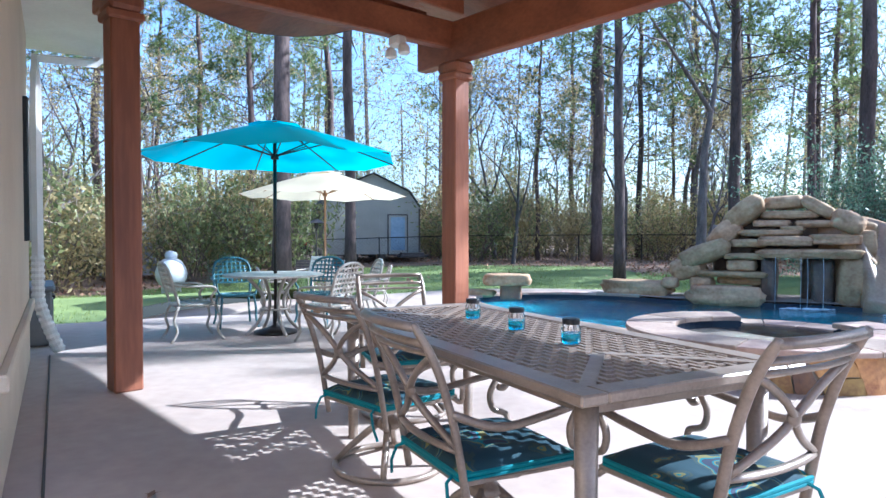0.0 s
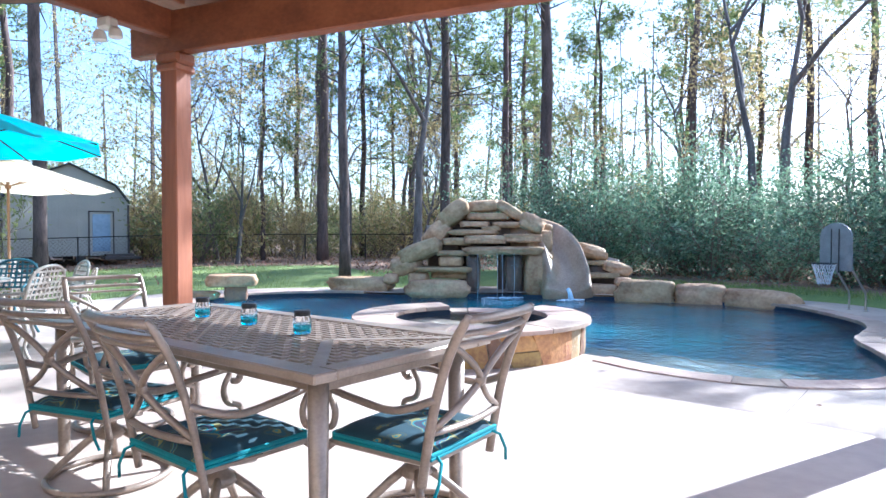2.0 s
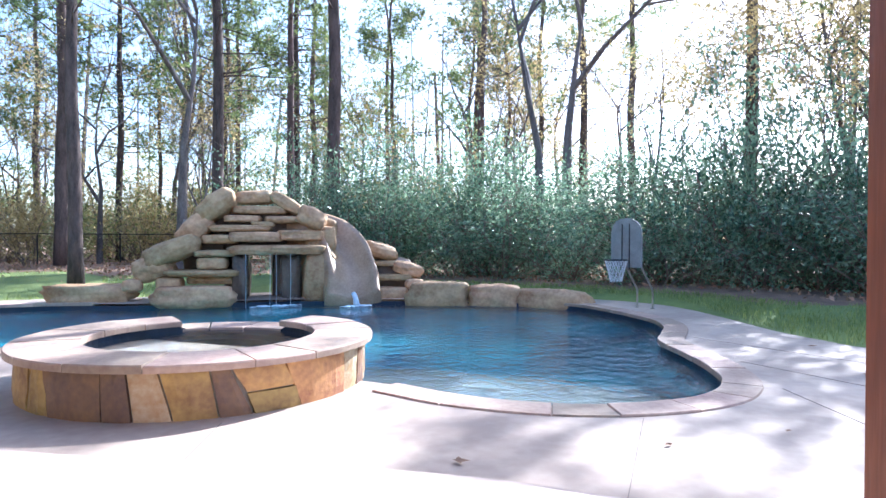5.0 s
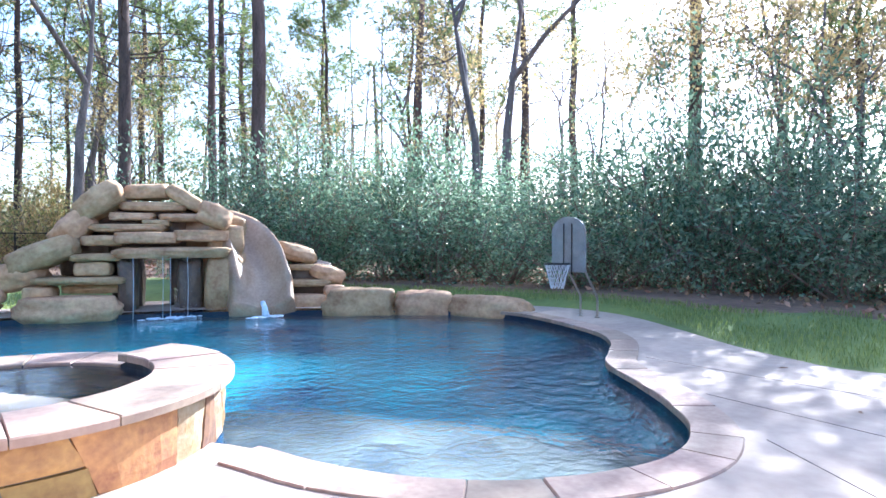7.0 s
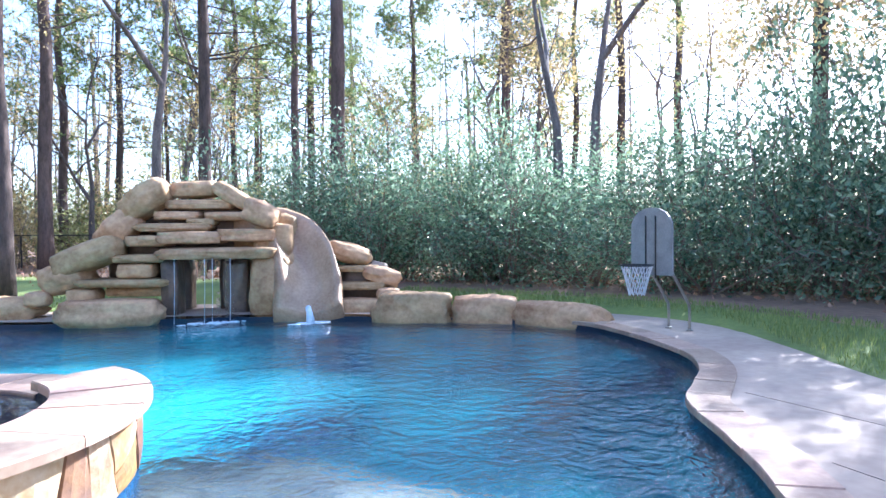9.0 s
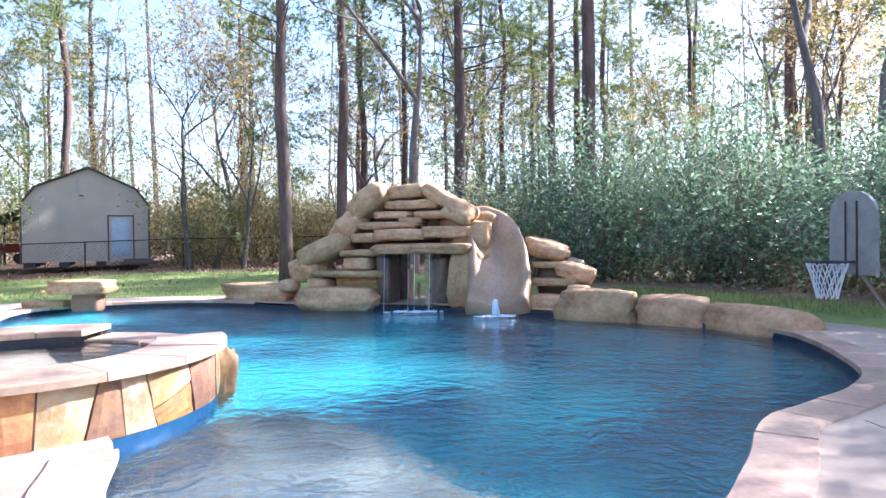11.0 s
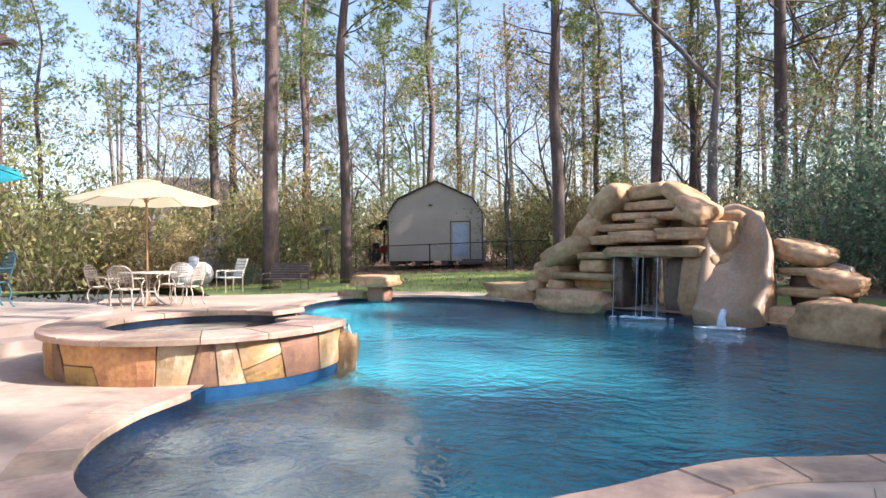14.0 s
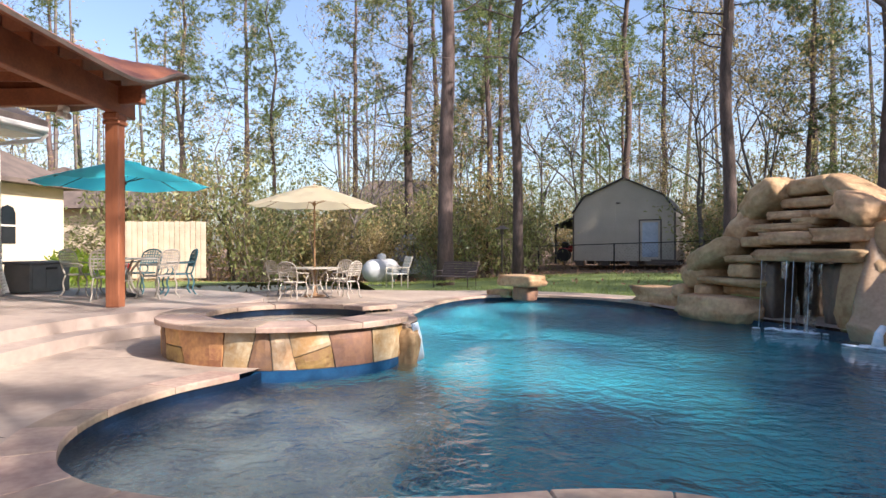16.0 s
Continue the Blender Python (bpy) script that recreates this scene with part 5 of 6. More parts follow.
for k in range(12):
    for sgn in (1, -1):
        pts = []
        for j in range(7):
            t = j / 6
            a = 2 * math.pi * (k + sgn * t * 1.5) / 12
            rr = 0.21 - 0.11 * t ** 0.8
            pts.append((0.30 + rr * math.cos(a), rr * math.sin(a), RZ - 0.40 * t))
        tube(bm, pts, 0.006, 4)
part("net", bm, M_NET, hoop, "white cord net")


# ---- the shed ----
SD = Vector((0.914, 0.407, 0))
S0 = Vector((-7.1, 31.78, 0)) - SD * 3.84
sturn = math.degrees(math.atan2(SD.y, SD.x))
shed = thing("garden_shed", "beige barn-shaped shed with a dark gambrel roof and a pale door", "shed", pose(S0.x, S0.y, 0.08, 0, 0, sturn))
W, D = 5.0, 6.0
prof = [(0, 0.15), (W, 0.15), (W, 2.55), (W - 0.55, 3.35), (W / 2 + 0.05, 4.25), (0.55, 3.35), (0, 2.55)]
bm = bmesh.new()
f = bm.faces.new([bm.verts.new((x, 0, z)) for x, z in prof])
r = bmesh.ops.extrude_face_region(bm, geom=[f])
bmesh.ops.translate(bm, verts=[g for g in r["geom"] if isinstance(g, bmesh.types.BMVert)], vec=(0, D, 0))
bmesh.ops.recalc_face_normals(bm, faces=bm.faces)
part("wall", bm, M_SHED, shed)
for k in range(1, 7):
    bm = bmesh.new()
    x = W * k / 7
    top = 2.55 + (3.35 - 2.55) * min(1, min(x, W - x) / 0.55) + max(0, min(x, W - x) - 0.55) * 0.45
    box(bm, (0.02, 0.008, top - 0.2), (x, -0.005, 0.15 + (top - 0.2) / 2), 0.002)
    part("siding_groove", bm, M_SHED, shed)
bm = bmesh.new()
rp = prof[2:]
for (x0, z0), (x1, z1) in zip(rp, rp[1:]):
    beam_between(bm, Vector((x0, D / 2, z0 + 0.03)), Vector((x1, D / 2, z1 + 0.03)), D + 0.3, 0.08, 0.01)
part("roof", bm, M_SHEDROOF, shed, "dark shingle gambrel roof")
bm = bmesh.new()
beam_between(bm, Vector((-1.3, D / 2 + 0.5, 1.95)), Vector((0.05, D / 2 + 0.5, 2.5)), D - 1, 0.08, 0.01)
for y in (1.2, D - 0.3):
    box(bm, (0.1, 0.1, 2.0), (-1.2, y, 0.95), 0.01)
part("lean_to", bm, M_SHEDROOF, shed, "dark lean-to roof on posts")
for x, z, sx, sz in ((4.32, 1.15, 0.06, 2.05), (3.31, 1.15, 0.06, 2.05), (3.815, 2.17, 1.07, 0.06), (0.04, 1.3, 0.08, 2.4), (W - 0.04, 1.3, 0.08, 2.4)):
    bm = bmesh.new()
    box(bm, (sx, 0.05, sz), (x, -0.02, z), 0.005)
    part("trim_board", bm, M_TRIM, shed)
bm = bmesh.new()
box(bm, (0.95, 0.05, 1.98), (3.815, -0.012, 1.15), 0.006)
door = part("door", bm, M_SHED, shed, "pale blue-grey panelled door")
bm = bmesh.new()
box(bm, (0.74, 0.03, 1.70), (3.815, -0.04, 1.2), 0.005)
part("door_pane", bm, M_DOORGLASS, door, "bluish reflecting door glass")
for x in (0.3, 1.6, 3.0, 4.7):
    for y in (0.3, 3.0, 5.6):
        bm = bmesh.new()
        box(bm, (0.4, 0.3, 0.26), (x, y, 0.04), 0.01)
        part("footing_block", bm, M_TRIM, shed, "dark concrete block")
bm = bmesh.new()
box(bm, (1.5, 0.8, 0.12), (4.5, -0.5, 0.06), 0.01)
box(bm, (1.2, 0.4, 0.12), (4.5, -0.3, 0.18), 0.01)
part("door_step", bm, M_TRIM, shed, "dark wooden step")
bm = bmesh.new()
lathe(bm, [(0.02, 0), (0.1, 0.02), (0.1, 0.06)], 12, (2.3, -0.1, 3.0))
part("wall_lamp", bm, M_TRIM, shed)

# ---- chain-link fence in front of the trees ----
fence2 = thing("chain_link_fence", "black chain-link fence along the lawn", "fence")
FP = [Vector(p) for p in ((-24, 20, 0), (-17, 24.5, 0), (-11, 28.0, 0), (-4, 30.5, 0), (2, 31.5, 0), (8, 31.5, 0))]
FP = [p + Vector((0, 0, 0.85 * dip(math.atan2(p.y - CEN.y, p.x - CEN.x)))) for p in FP]
for a, b in zip(FP, FP[1:]):
    n = max(2, int((b - a).length / 2.6))
    for k in range(n):
        p = a.lerp(b, k / n)
        bm = bmesh.new()
        tube(bm, [p, p + Vector((0, 0, 1.25))], 0.03, 6)
        part("fence_post", bm, M_FENCE, fence2)
    bm = bmesh.new()
    tube(bm, [a + Vector((0, 0, 1.22)), b + Vector((0, 0, 1.22))], 0.022, 6)
    part("top_rail", bm, M_FENCE, fence2)
    bm = bmesh.new()
    d = b - a
    m = int(d.length / 0.16)
    for k in range(m):
        for s in (1, -1):
            p = a + d * (k / m)
            q = p + d.normalized() * 1.1 * s
            tube(bm, [p + Vector((0, 0, 0.05)), q + Vector((0, 0, 1.2))], 0.004, 3, cap=False)
    part("wire_mesh", bm, M_FENCE, fence2)

# ---- things on the lawn ----
tank = thing("propane_tank", "white domed propane tank on the lawn", "tank", pose(-12.2, 19.3, -0.72, 0, 0, 121))
bm = bmesh.new()
pf = [(0.02, -1.25), (0.25, -1.2), (0.42, -1.05), (0.48, -0.85), (0.48, 0.85), (0.42, 1.05), (0.25, 1.2), (0.02, 1.25)]
lathe(bm, pf, 28)
bmesh.ops.rotate(bm, verts=bm.verts, matrix=Matrix.Rotation(math.pi / 2, 3, "Y"))
bmesh.ops.translate(bm, verts=bm.verts, vec=(0, 0, 0.68))
part("body", bm, M_TANK, tank, smooth=True)
bm = bmesh.new()
lathe(bm, [(0.17, 1.1), (0.2, 1.28), (0.16, 1.36), (0.02, 1.40)], 18)
part("valve_dome", bm, M_TANK, tank, smooth=True)
for x in (-0.7, 0.7):
    bm = bmesh.new()
    box(bm, (0.12, 0.6, 0.3), (x, 0, 0.13), 0.02)
    part("foot", bm, M_TANK, tank)
for k, (x, y, r, mt, lab) in enumerate(((-6.0, 15.4, 250, M_PEWTER, "pale sling lawn chair on the grass"), (-6.9, 18.6, 280, M_PLANK, "brown slatted bench on the lawn"))):
    bch = thing("lawn_bench", lab, "bench", pose(x, y, -0.30 if k == 0 else -0.52, 0, 0, r))
    w = 0.65 if k == 0 else 1.5
    for s in range(6):
        bm = bmesh.new()
        box(bm, (0.07, w, 0.025), (-0.2 + s * 0.085, 0, 0.42), 0.004)
        part("seat_slat", bm, M_WHITE if k == 0 else mt, bch)
    for s in range(6):
        bm = bmesh.new()
        box(bm, (0.025, w, 0.07), (-0.26 - s * 0.025, 0, 0.48 + s * 0.085), 0.004)
        part("back_slat", bm, M_WHITE if k == 0 else mt, bch)
    for sy in (-1, 1):
        bm = bmesh.new()
        tube(bm, [(0.24, sy * w / 2, 0), (0.24, sy * w / 2, 0.6), (-0.3, sy * w / 2, 0.62), (-0.42, sy * w / 2, 0.95)], 0.018, 6)
        tube(bm, [(-0.25, sy * w / 2, 0), (-0.25, sy * w / 2, 0.62)], 0.018, 6)
        part("side_frame", bm, mt, bch)
cov = thing("covered_swing", "silver tarp draped over a pointed frame", "tarp cover", pose(-17.0, 24.2, -0.5, 0, 0, 20) @ Matrix.Scale(1.15, 4))
bm = bmesh.new()
ringa = [bm.verts.new((1.0 * math.cos(t) * (1 + 0.08 * math.sin(5 * t)), 0.8 * math.sin(t), 0.05)) for t in np.linspace(0, 6.283, 25)[:-1]]
ringb = [bm.verts.new((0.55 * math.cos(t) * (1 + 0.1 * math.sin(7 * t)) + 0.15, 0.4 * math.sin(t), 1.2)) for t in np.linspace(0, 6.283, 25)[:-1]]
ringc = [bm.verts.new((0.12 * math.cos(t) + 0.4, 0.1 * math.sin(t), 2.1)) for t in np.linspace(0, 6.283, 25)[:-1]]
for a, b in ((ringa, ringb), (ringb, ringc)):
    for i in range(24):
        bm.faces.new((a[i], a[(i + 1) % 24], b[(i + 1) % 24], b[i]))
bm.faces.new(ringc)
part("tarp", bm, M_TARP, cov)
feed = thing("bird_feeder", "dark bird feeder with a flat roof on a post", "bird feeder", pose(-8.3, 22.5, -0.1))
bm = bmesh.new()
tube(bm, [(0, 0, 0), (0, 0, 1.6)], 0.03, 8)
part("post", bm, M_TRIM, feed)
bm = bmesh.new()
lathe(bm, [(0.08, 1.55), (0.08, 1.75), (0.35, 1.76), (0.06, 1.9)], 12)
part("tray", bm, M_TRIM, feed)
trac = thing("garden_tractor", "small red garden tractor beyond the fence", "tractor", pose(-13.5, 34.0, 0.1, 0, 0, 30))
bm = bmesh.new()
box(bm, (1.0, 0.6, 0.4), (0.3, 0, 0.75), 0.1)
box(bm, (0.7, 0.8, 0.15), (-0.4, 0, 0.7), 0.05)
part("body", bm, M_RED, trac)
bm = bmesh.new()
box(bm, (0.4, 0.45, 0.4), (-0.4, 0, 0.95), 0.08)
part("seat", bm, M_BLACK, trac)
for x, r in ((0.6, 0.25), (-0.5, 0.38)):
    for y in (-0.45, 0.45):
        bm = bmesh.new()
        tube(bm, [(x, y - 0.1, r), (x, y + 0.1, r)], r, 18)
        part("wheel", bm, M_BLACK, trac)

# ---- trees ----
def leaves_mesh(name, quads, material):
    """One mesh of many four-cornered leaves: centre, long half-axis, short half-axis."""
    c = np.array([q[0] for q in quads]); a = np.array([q[1] for q in quads]); b = np.array([q[2] for q in quads])
    v = np.stack([c - a, c - b, c + a, c + b], 1).reshape(-1, 3)
    me = bpy.data.meshes.new(name)
    n = len(quads)
    me.from_pydata(v.tolist(), [], [(4 * i, 4 * i + 1, 4 * i + 2, 4 * i + 3) for i in range(n)])
    me.materials.append(material)
    return me


def rv(r):
    return Vector((r.gauss(0, 1), r.gauss(0, 1), r.gauss(0, 1)))


def leaf_quads(quads, r, c, spread, n, size, shape, droop=0.0):
    for _ in range(n):
        p = Vector(c) + rv(r) * spread
        a = rv(r)
        a.z -= droop
        a = a.normalized() * size * r.uniform(0.6, 1.4)
        b = a.cross(rv(r)).normalized() * a.length * shape
        quads.append((tuple(p), tuple(a), tuple(b)))


def limb(bm, r, p, d, length, rad, sag, segs=4, sides=4, wob=0.12):
    pts = [Vector(p)]
    d = Vector(d).normalized()
    for k in range(segs):
        d = (d + rv(r) * wob + Vector((0, 0, sag))).normalized()
        pts.append(pts[-1] + d * length / segs)
    tube(bm, pts, [max(rad * (1 - 0.85 * k / segs), 0.006) for k in range(segs + 1)], sides, cap=False)
    return pts, d


def tuft(tris, r, c, d, n, size):
    """A spray of narrow needles opening outward from one point of a twig."""
    for _ in range(n):
        a = (d + rv(r) * 0.75).normalized() * size * r.uniform(0.7, 1.3)
        b = a.cross(rv(r)).normalized() * size * 0.085
        tris.append((c - b, c + b, c + a))


def needles_mesh(name, tris, material):
    me = bpy.data.meshes.new(name)
    me.from_pydata([tuple(p) for t in tris for p in t], [], [(3 * i, 3 * i + 1, 3 * i + 2) for i in range(len(tris))])
    me.materials.append(material)
    return me


def pine(seed, height, rad, first=0.3, green=1.0, lean=0.0):
    r = random.Random(seed)
    bm = bmesh.new()
    n = 14
    base = [Vector((lean * height * (k / n) ** 1.3 + 0.15 * noise.noise(Vector((k * 0.35, seed, 0))) * k / 3, 0.15 * noise.noise(Vector((k * 0.35, seed, 5))) * k / 3, height * k / n)) for k in range(n + 1)]
    tube(bm, base, [rad * (1.25 if k == 0 else 1 - 0.8 * (k / n) ** 1.4) for k in range(n + 1)], 10)
    tris = []
    m = int(40 * green) + 10
    for i in range(m):
        t = first + (1 - first) * (i + r.random()) / m
        k = min(int(t * n), n - 1)
        p = base[k].lerp(base[k + 1], t * n - k)
        a = r.uniform(0, 6.283)
        ln = (1 - t) * 3.4 + 1.0
        dead = t < first + 0.14 and r.random() < 0.5
        pts, d = limb(bm, r, p, (math.cos(a), math.sin(a), r.uniform(-0.1, 0.45)), ln * r.uniform(0.55, 1.15), rad * 0.16 * (1 - 0.5 * t) + 0.01, 0.03)
        if dead:
            continue
        for j, q in enumerate(pts[1:]):
            if j == 0 and r.random() < 0.7:
                continue
            for _ in range(3 + j):
                side = (d + rv(r) * 0.8).normalized()
                tw = q + side * r.uniform(0.15, 0.65)
                for _k in range(2):
                    tuft(tris, r, tw + rv(r) * 0.14, side, 8, 0.29)
    tr = mesh_of("trunk", bm, M_PINEBARK, True)
    return tr, needles_mesh("crown", tris, M_NEEDLE)


def bare(seed, height, rad, fork=0.35, leafy=0):
    r = random.Random(seed)
    bm = bmesh.new()
    ends = []

    def grow(p, d, length, rd, depth):
        pts, d2 = limb(bm, r, p, d, length, rd, 0.02, 4, 8 if depth == 0 else (5 if depth < 2 else 3), 0.10 + 0.05 * depth)
        if depth >= 4:
            ends.extend(pts[1:])
            return
        for i in range(4 if depth < 3 else 3):
            t = r.uniform(fork if depth == 0 else 0.3, 1.0) if i else 1.0
            k = min(int(t * 4), 3)
            q = pts[k].lerp(pts[k + 1], t * 4 - k)
            side = d2.cross(rv(r)).normalized()
            nd = (d2 * r.uniform(0.6, 1.1) + side * r.uniform(0.5, 0.9) + Vector((0, 0, 0.15))).normalized()
            grow(q, nd, length * r.uniform(0.5, 0.72), max(rd * (1 - 0.6 * t) * 0.75, 0.008), depth + 1)
    grow(Vector((0, 0, -0.1)), Vector((r.uniform(-0.1, 0.1), r.uniform(-0.1, 0.1), 1)), height * 0.48, rad, 0)
    quads = []
    for e in ends:
        if r.random() < leafy:
            leaf_quads(quads, r, e, 0.2, 5, 0.07, 0.45)
    tr = mesh_of("trunk", bm, M_GREYBARK, True)
    return tr, (leaves_mesh("crown", quads, M_SCRUB) if quads else None)


def bush(seed, h, w, n, size, material, stems=9, shape=0.45):
    r = random.Random(seed)
    bm = bmesh.new()
    quads = []
    clumps = []
    for i in range(stems):
        a, e = r.uniform(0, 6.283), r.uniform(0.25, 1.1)
        pts, d = limb(bm, r, (0.2 * math.cos(a), 0.2 * math.sin(a), -0.1), (math.cos(a) * e, math.sin(a) * e, 1.2), h * r.uniform(0.6, 0.95), 0.035, 0.0, 5, 4, 0.16)
        clumps += pts[1:]
        for q in pts[2:]:
            for _ in range(2):
                p2, _d = limb(bm, r, q, rv(r) + Vector((0, 0, 0.4)), w * 0.35, 0.012, 0.0, 3, 3, 0.2)
                clumps += p2[1:]
    for _ in range(int(len(clumps) * 0.4)):
        a, z = r.uniform(0, 6.283), r.random() ** 0.8 * h
        rr = w * 0.5 * math.sqrt(r.random()) * (1 - 0.55 * (z / h) ** 2)
        clumps.append(Vector((rr * math.cos(a), rr * math.sin(a), z)))
    per = max(1, n // len(clumps))
    for c in clumps:
        leaf_quads(quads, r, c, 0.22 * w / 3, int(per * r.uniform(0.2, 1.9)), size, shape)
    return mesh_of("stems", bm, M_TWIG, False), leaves_mesh("foliage", quads, material)


def sink(x, y):
    return dip(math.atan2(y - CEN.y, x - CEN.x)) * 0.85


def plant(kind, meshes, x, y, z, s, turn, label, category, group="", names=("trunk", "crown"), sz=None):
    ob = thing(kind, label, category, Matrix.Translation((x, y, z + sink(x, y))) @ Matrix.Rotation(turn, 4, "Z") @ Matrix.Diagonal((s, s, sz or s, 1)), group)
    for nm, me in zip(names, meshes):
        if me:
            c = new(nm, me)
            c.parent = ob
    return ob


PINES = [pine(s, h, rad, f, g, ln) for s, h, rad, f, g, ln in ((1, 24, 0.24, 0.26, 1.0, 0), (2, 22, 0.18, 0.34, 0.8, 0.02), (3, 26, 0.28, 0.38, 1.0, -0.01), (4, 19, 0.15, 0.22, 1.1, 0.01), (5, 23, 0.20, 0.30, 1.2, 0))]
BARES = [bare(s, h, rad, fk, lf) for s, h, rad, fk, lf in ((11, 15, 0.16, 0.3, 0.3), (12, 18, 0.22, 0.4, 0.18), (13, 12, 0.10, 0.25, 0.8), (14, 16, 0.14, 0.35, 0.6))]
HEDGES = [bush(s, 4.2, 3.6, n, sz, M_LEAF, st) for s, n, st, sz in ((21, 5600, 12, 0.058), (22, 4600, 10, 0.062), (23, 5000, 13, 0.060), (24, 4000, 10, 0.064))]
SCRUBS = [bush(s, 3.0, 2.8, 2000, 0.08, m, 8, 0.4) for s, m in ((31, M_SCRUB), (32, M_GREENSCRUB), (33, M_SCRUB), (34, M_GREENSCRUB))]
SAPLINGS = [bush(s, 6.5, 3.4, 2300, 0.068, m, 7, 0.42) for s, m in ((35, M_GREENSCRUB), (36, M_SCRUB), (37, M_NEEDLE))]
PL, BL, HL, SL = "tall straight loblolly pine with furrowed brown bark", "leafless grey-barked tree with fine twigs", "dense dark evergreen shrub behind the pool", "loose tan winter scrub under the trees"
random.seed(42)
FIXED = [("p", 2, 2.3, 19.6, 0.62, 0.0), ("p", 0, 7.65, 26.2, 0.95, 2.0), ("b", 1, 5.8, 23.9, 1.0, 1.0), ("p", 2, 12.8, 26.8, 1.1, 0.5), ("b", 1, 17.3, 17.4, 1.15, 2.2), ("p", 0, 22.3, 13.3, 1.0, 1.2),
         ("p", 2, 2.8, 31.0, 0.9, 3.0), ("p", 2, -8.5, 19.6, 1.05, 4.0), ("p", 1, -6.8, 21.8, 1.1, 5.0), ("p", 0, -16.7, 24.3, 1.0, 0.3), ("p", 1, -13.2, 39.0, 1.3, 0.9), ("b", 3, -2.2, 33.5, 1.0, 0.4),
         ("b", 0, -3.6, 30.2, 0.9, 3.3), ("b", 1, 14.8, 15.9, 0.95, 4.4), ("b", 0, 20.5, 9.0, 0.9, 0.2), ("b", 3, 24.0, 11.5, 0.9, 1.7), ("b", 3, 26.0, 4.0, 0.95, 2.9), ("b", 2, 21.0, 3.0, 1.0, 5.1), ("b", 0, 30.0, 8.0, 1.0, 3.8), ("p", 4, 30.5, 12.0, 0.68, 0.7), ("p", 0, 27.5, 6.5, 0.58, 2.7), ("p", 4, 25.0, 1.5, 0.58, 4.7), ("p", 1, 33.5, 9.0, 0.7, 5.2), ("p", 4, 21.5, 5.5, 0.42, 1.1), ("p", 3, 22.0, 0.5, 0.5, 2.1), ("b", 2, 18.5, 12.0, 0.8, 0.9), ("b", 3, 20.0, 15.5, 0.85, 3.1), ("b", 2, 17.8, 7.0, 0.75, 5.5), ("b", 0, 22.0, 18.5, 0.9, 2.0), ("b", 3, 19.0, 21.0, 0.9, 4.0), ("b", 2, 24.5, 8.0, 0.9, 0.1), ("b", 2, 19.0, 9.8, 0.9, 1.3),
         ("b", 3, 23.0, 1.0, 0.75, 0.8), ("b", 2, 27.0, 10.0, 1.0, 2.2), ("b", 3, 28.5, 14.0, 0.85, 4.1), ("b", 2, 25.5, -1.5, 0.9, 5.9), ("b", 3, 31.0, 4.5, 0.8, 1.9), ("b", 2, 22.8, 6.2, 0.85, 3.4), ("b", 3, 29.5, 1.0, 0.8, 0.3), ("b", 2, 33.0, 13.0, 1.1, 2.8), ("b", 3, 26.5, 17.5, 0.85, 5.0), ("b", 2, 20.5, -2.0, 0.8, 4.4), ("b", 3, 34.0, 7.0, 0.9, 1.0),
         ("p", 4, 25.5, 9.4, 0.72, 0.4), ("b", 1, 26.5, 11.8, 1.0, 3.9), ("p", 4, 23.6, 7.4, 0.64, 5.6)]
taken = [(-17.0, 24.2), (-16.0, 23.4), (-15.2, 22.8), (-14.4, 22.0), (-12.2, 19.3)]
for k, i, x, y, s, t in FIXED:
    taken.append((x, y))
    if k == "p":
        plant("pine_tree", PINES[i], x, y, -0.25 if y < 22 else -0.05, s, t, PL, "tree", "pines round the garden")
    else:
        plant("bare_tree", BARES[i], x, y, -0.05, s, t, BL, "tree", "bare trees in the wood")


def free(x, y, gap):
    dx, dy = x - S0.x, y - S0.y
    u, v = dx * SD.x + dy * SD.y, -dx * SD.y + dy * SD.x
    if -2.5 < u < 6.0 and -6 < v < 7:
        return False
    if math.hypot(x + 40, y - 42) < 8 or math.hypot(x + 25, y - 15) < 8:
        return False
    if x > 12 and -6 < y - 0.14 * (x - 5) < 17:
        return False
    return all(math.hypot(x - a, y - b) > gap for a, b in taken)


def scatter(count, r0, r1, gap, a0=-60, a1=190):
    out, tries = [], 0
    while len(out) < count and tries < 6000:
        tries += 1
        a = radians(random.uniform(a0, a1))
        d = math.sqrt(random.uniform(r0 * r0, r1 * r1))
        x, y = 3 + d * math.cos(a), 9 + d * math.sin(a)
        if free(x, y, gap):
            taken.append((x, y))
            out.append((x, y))
    return out


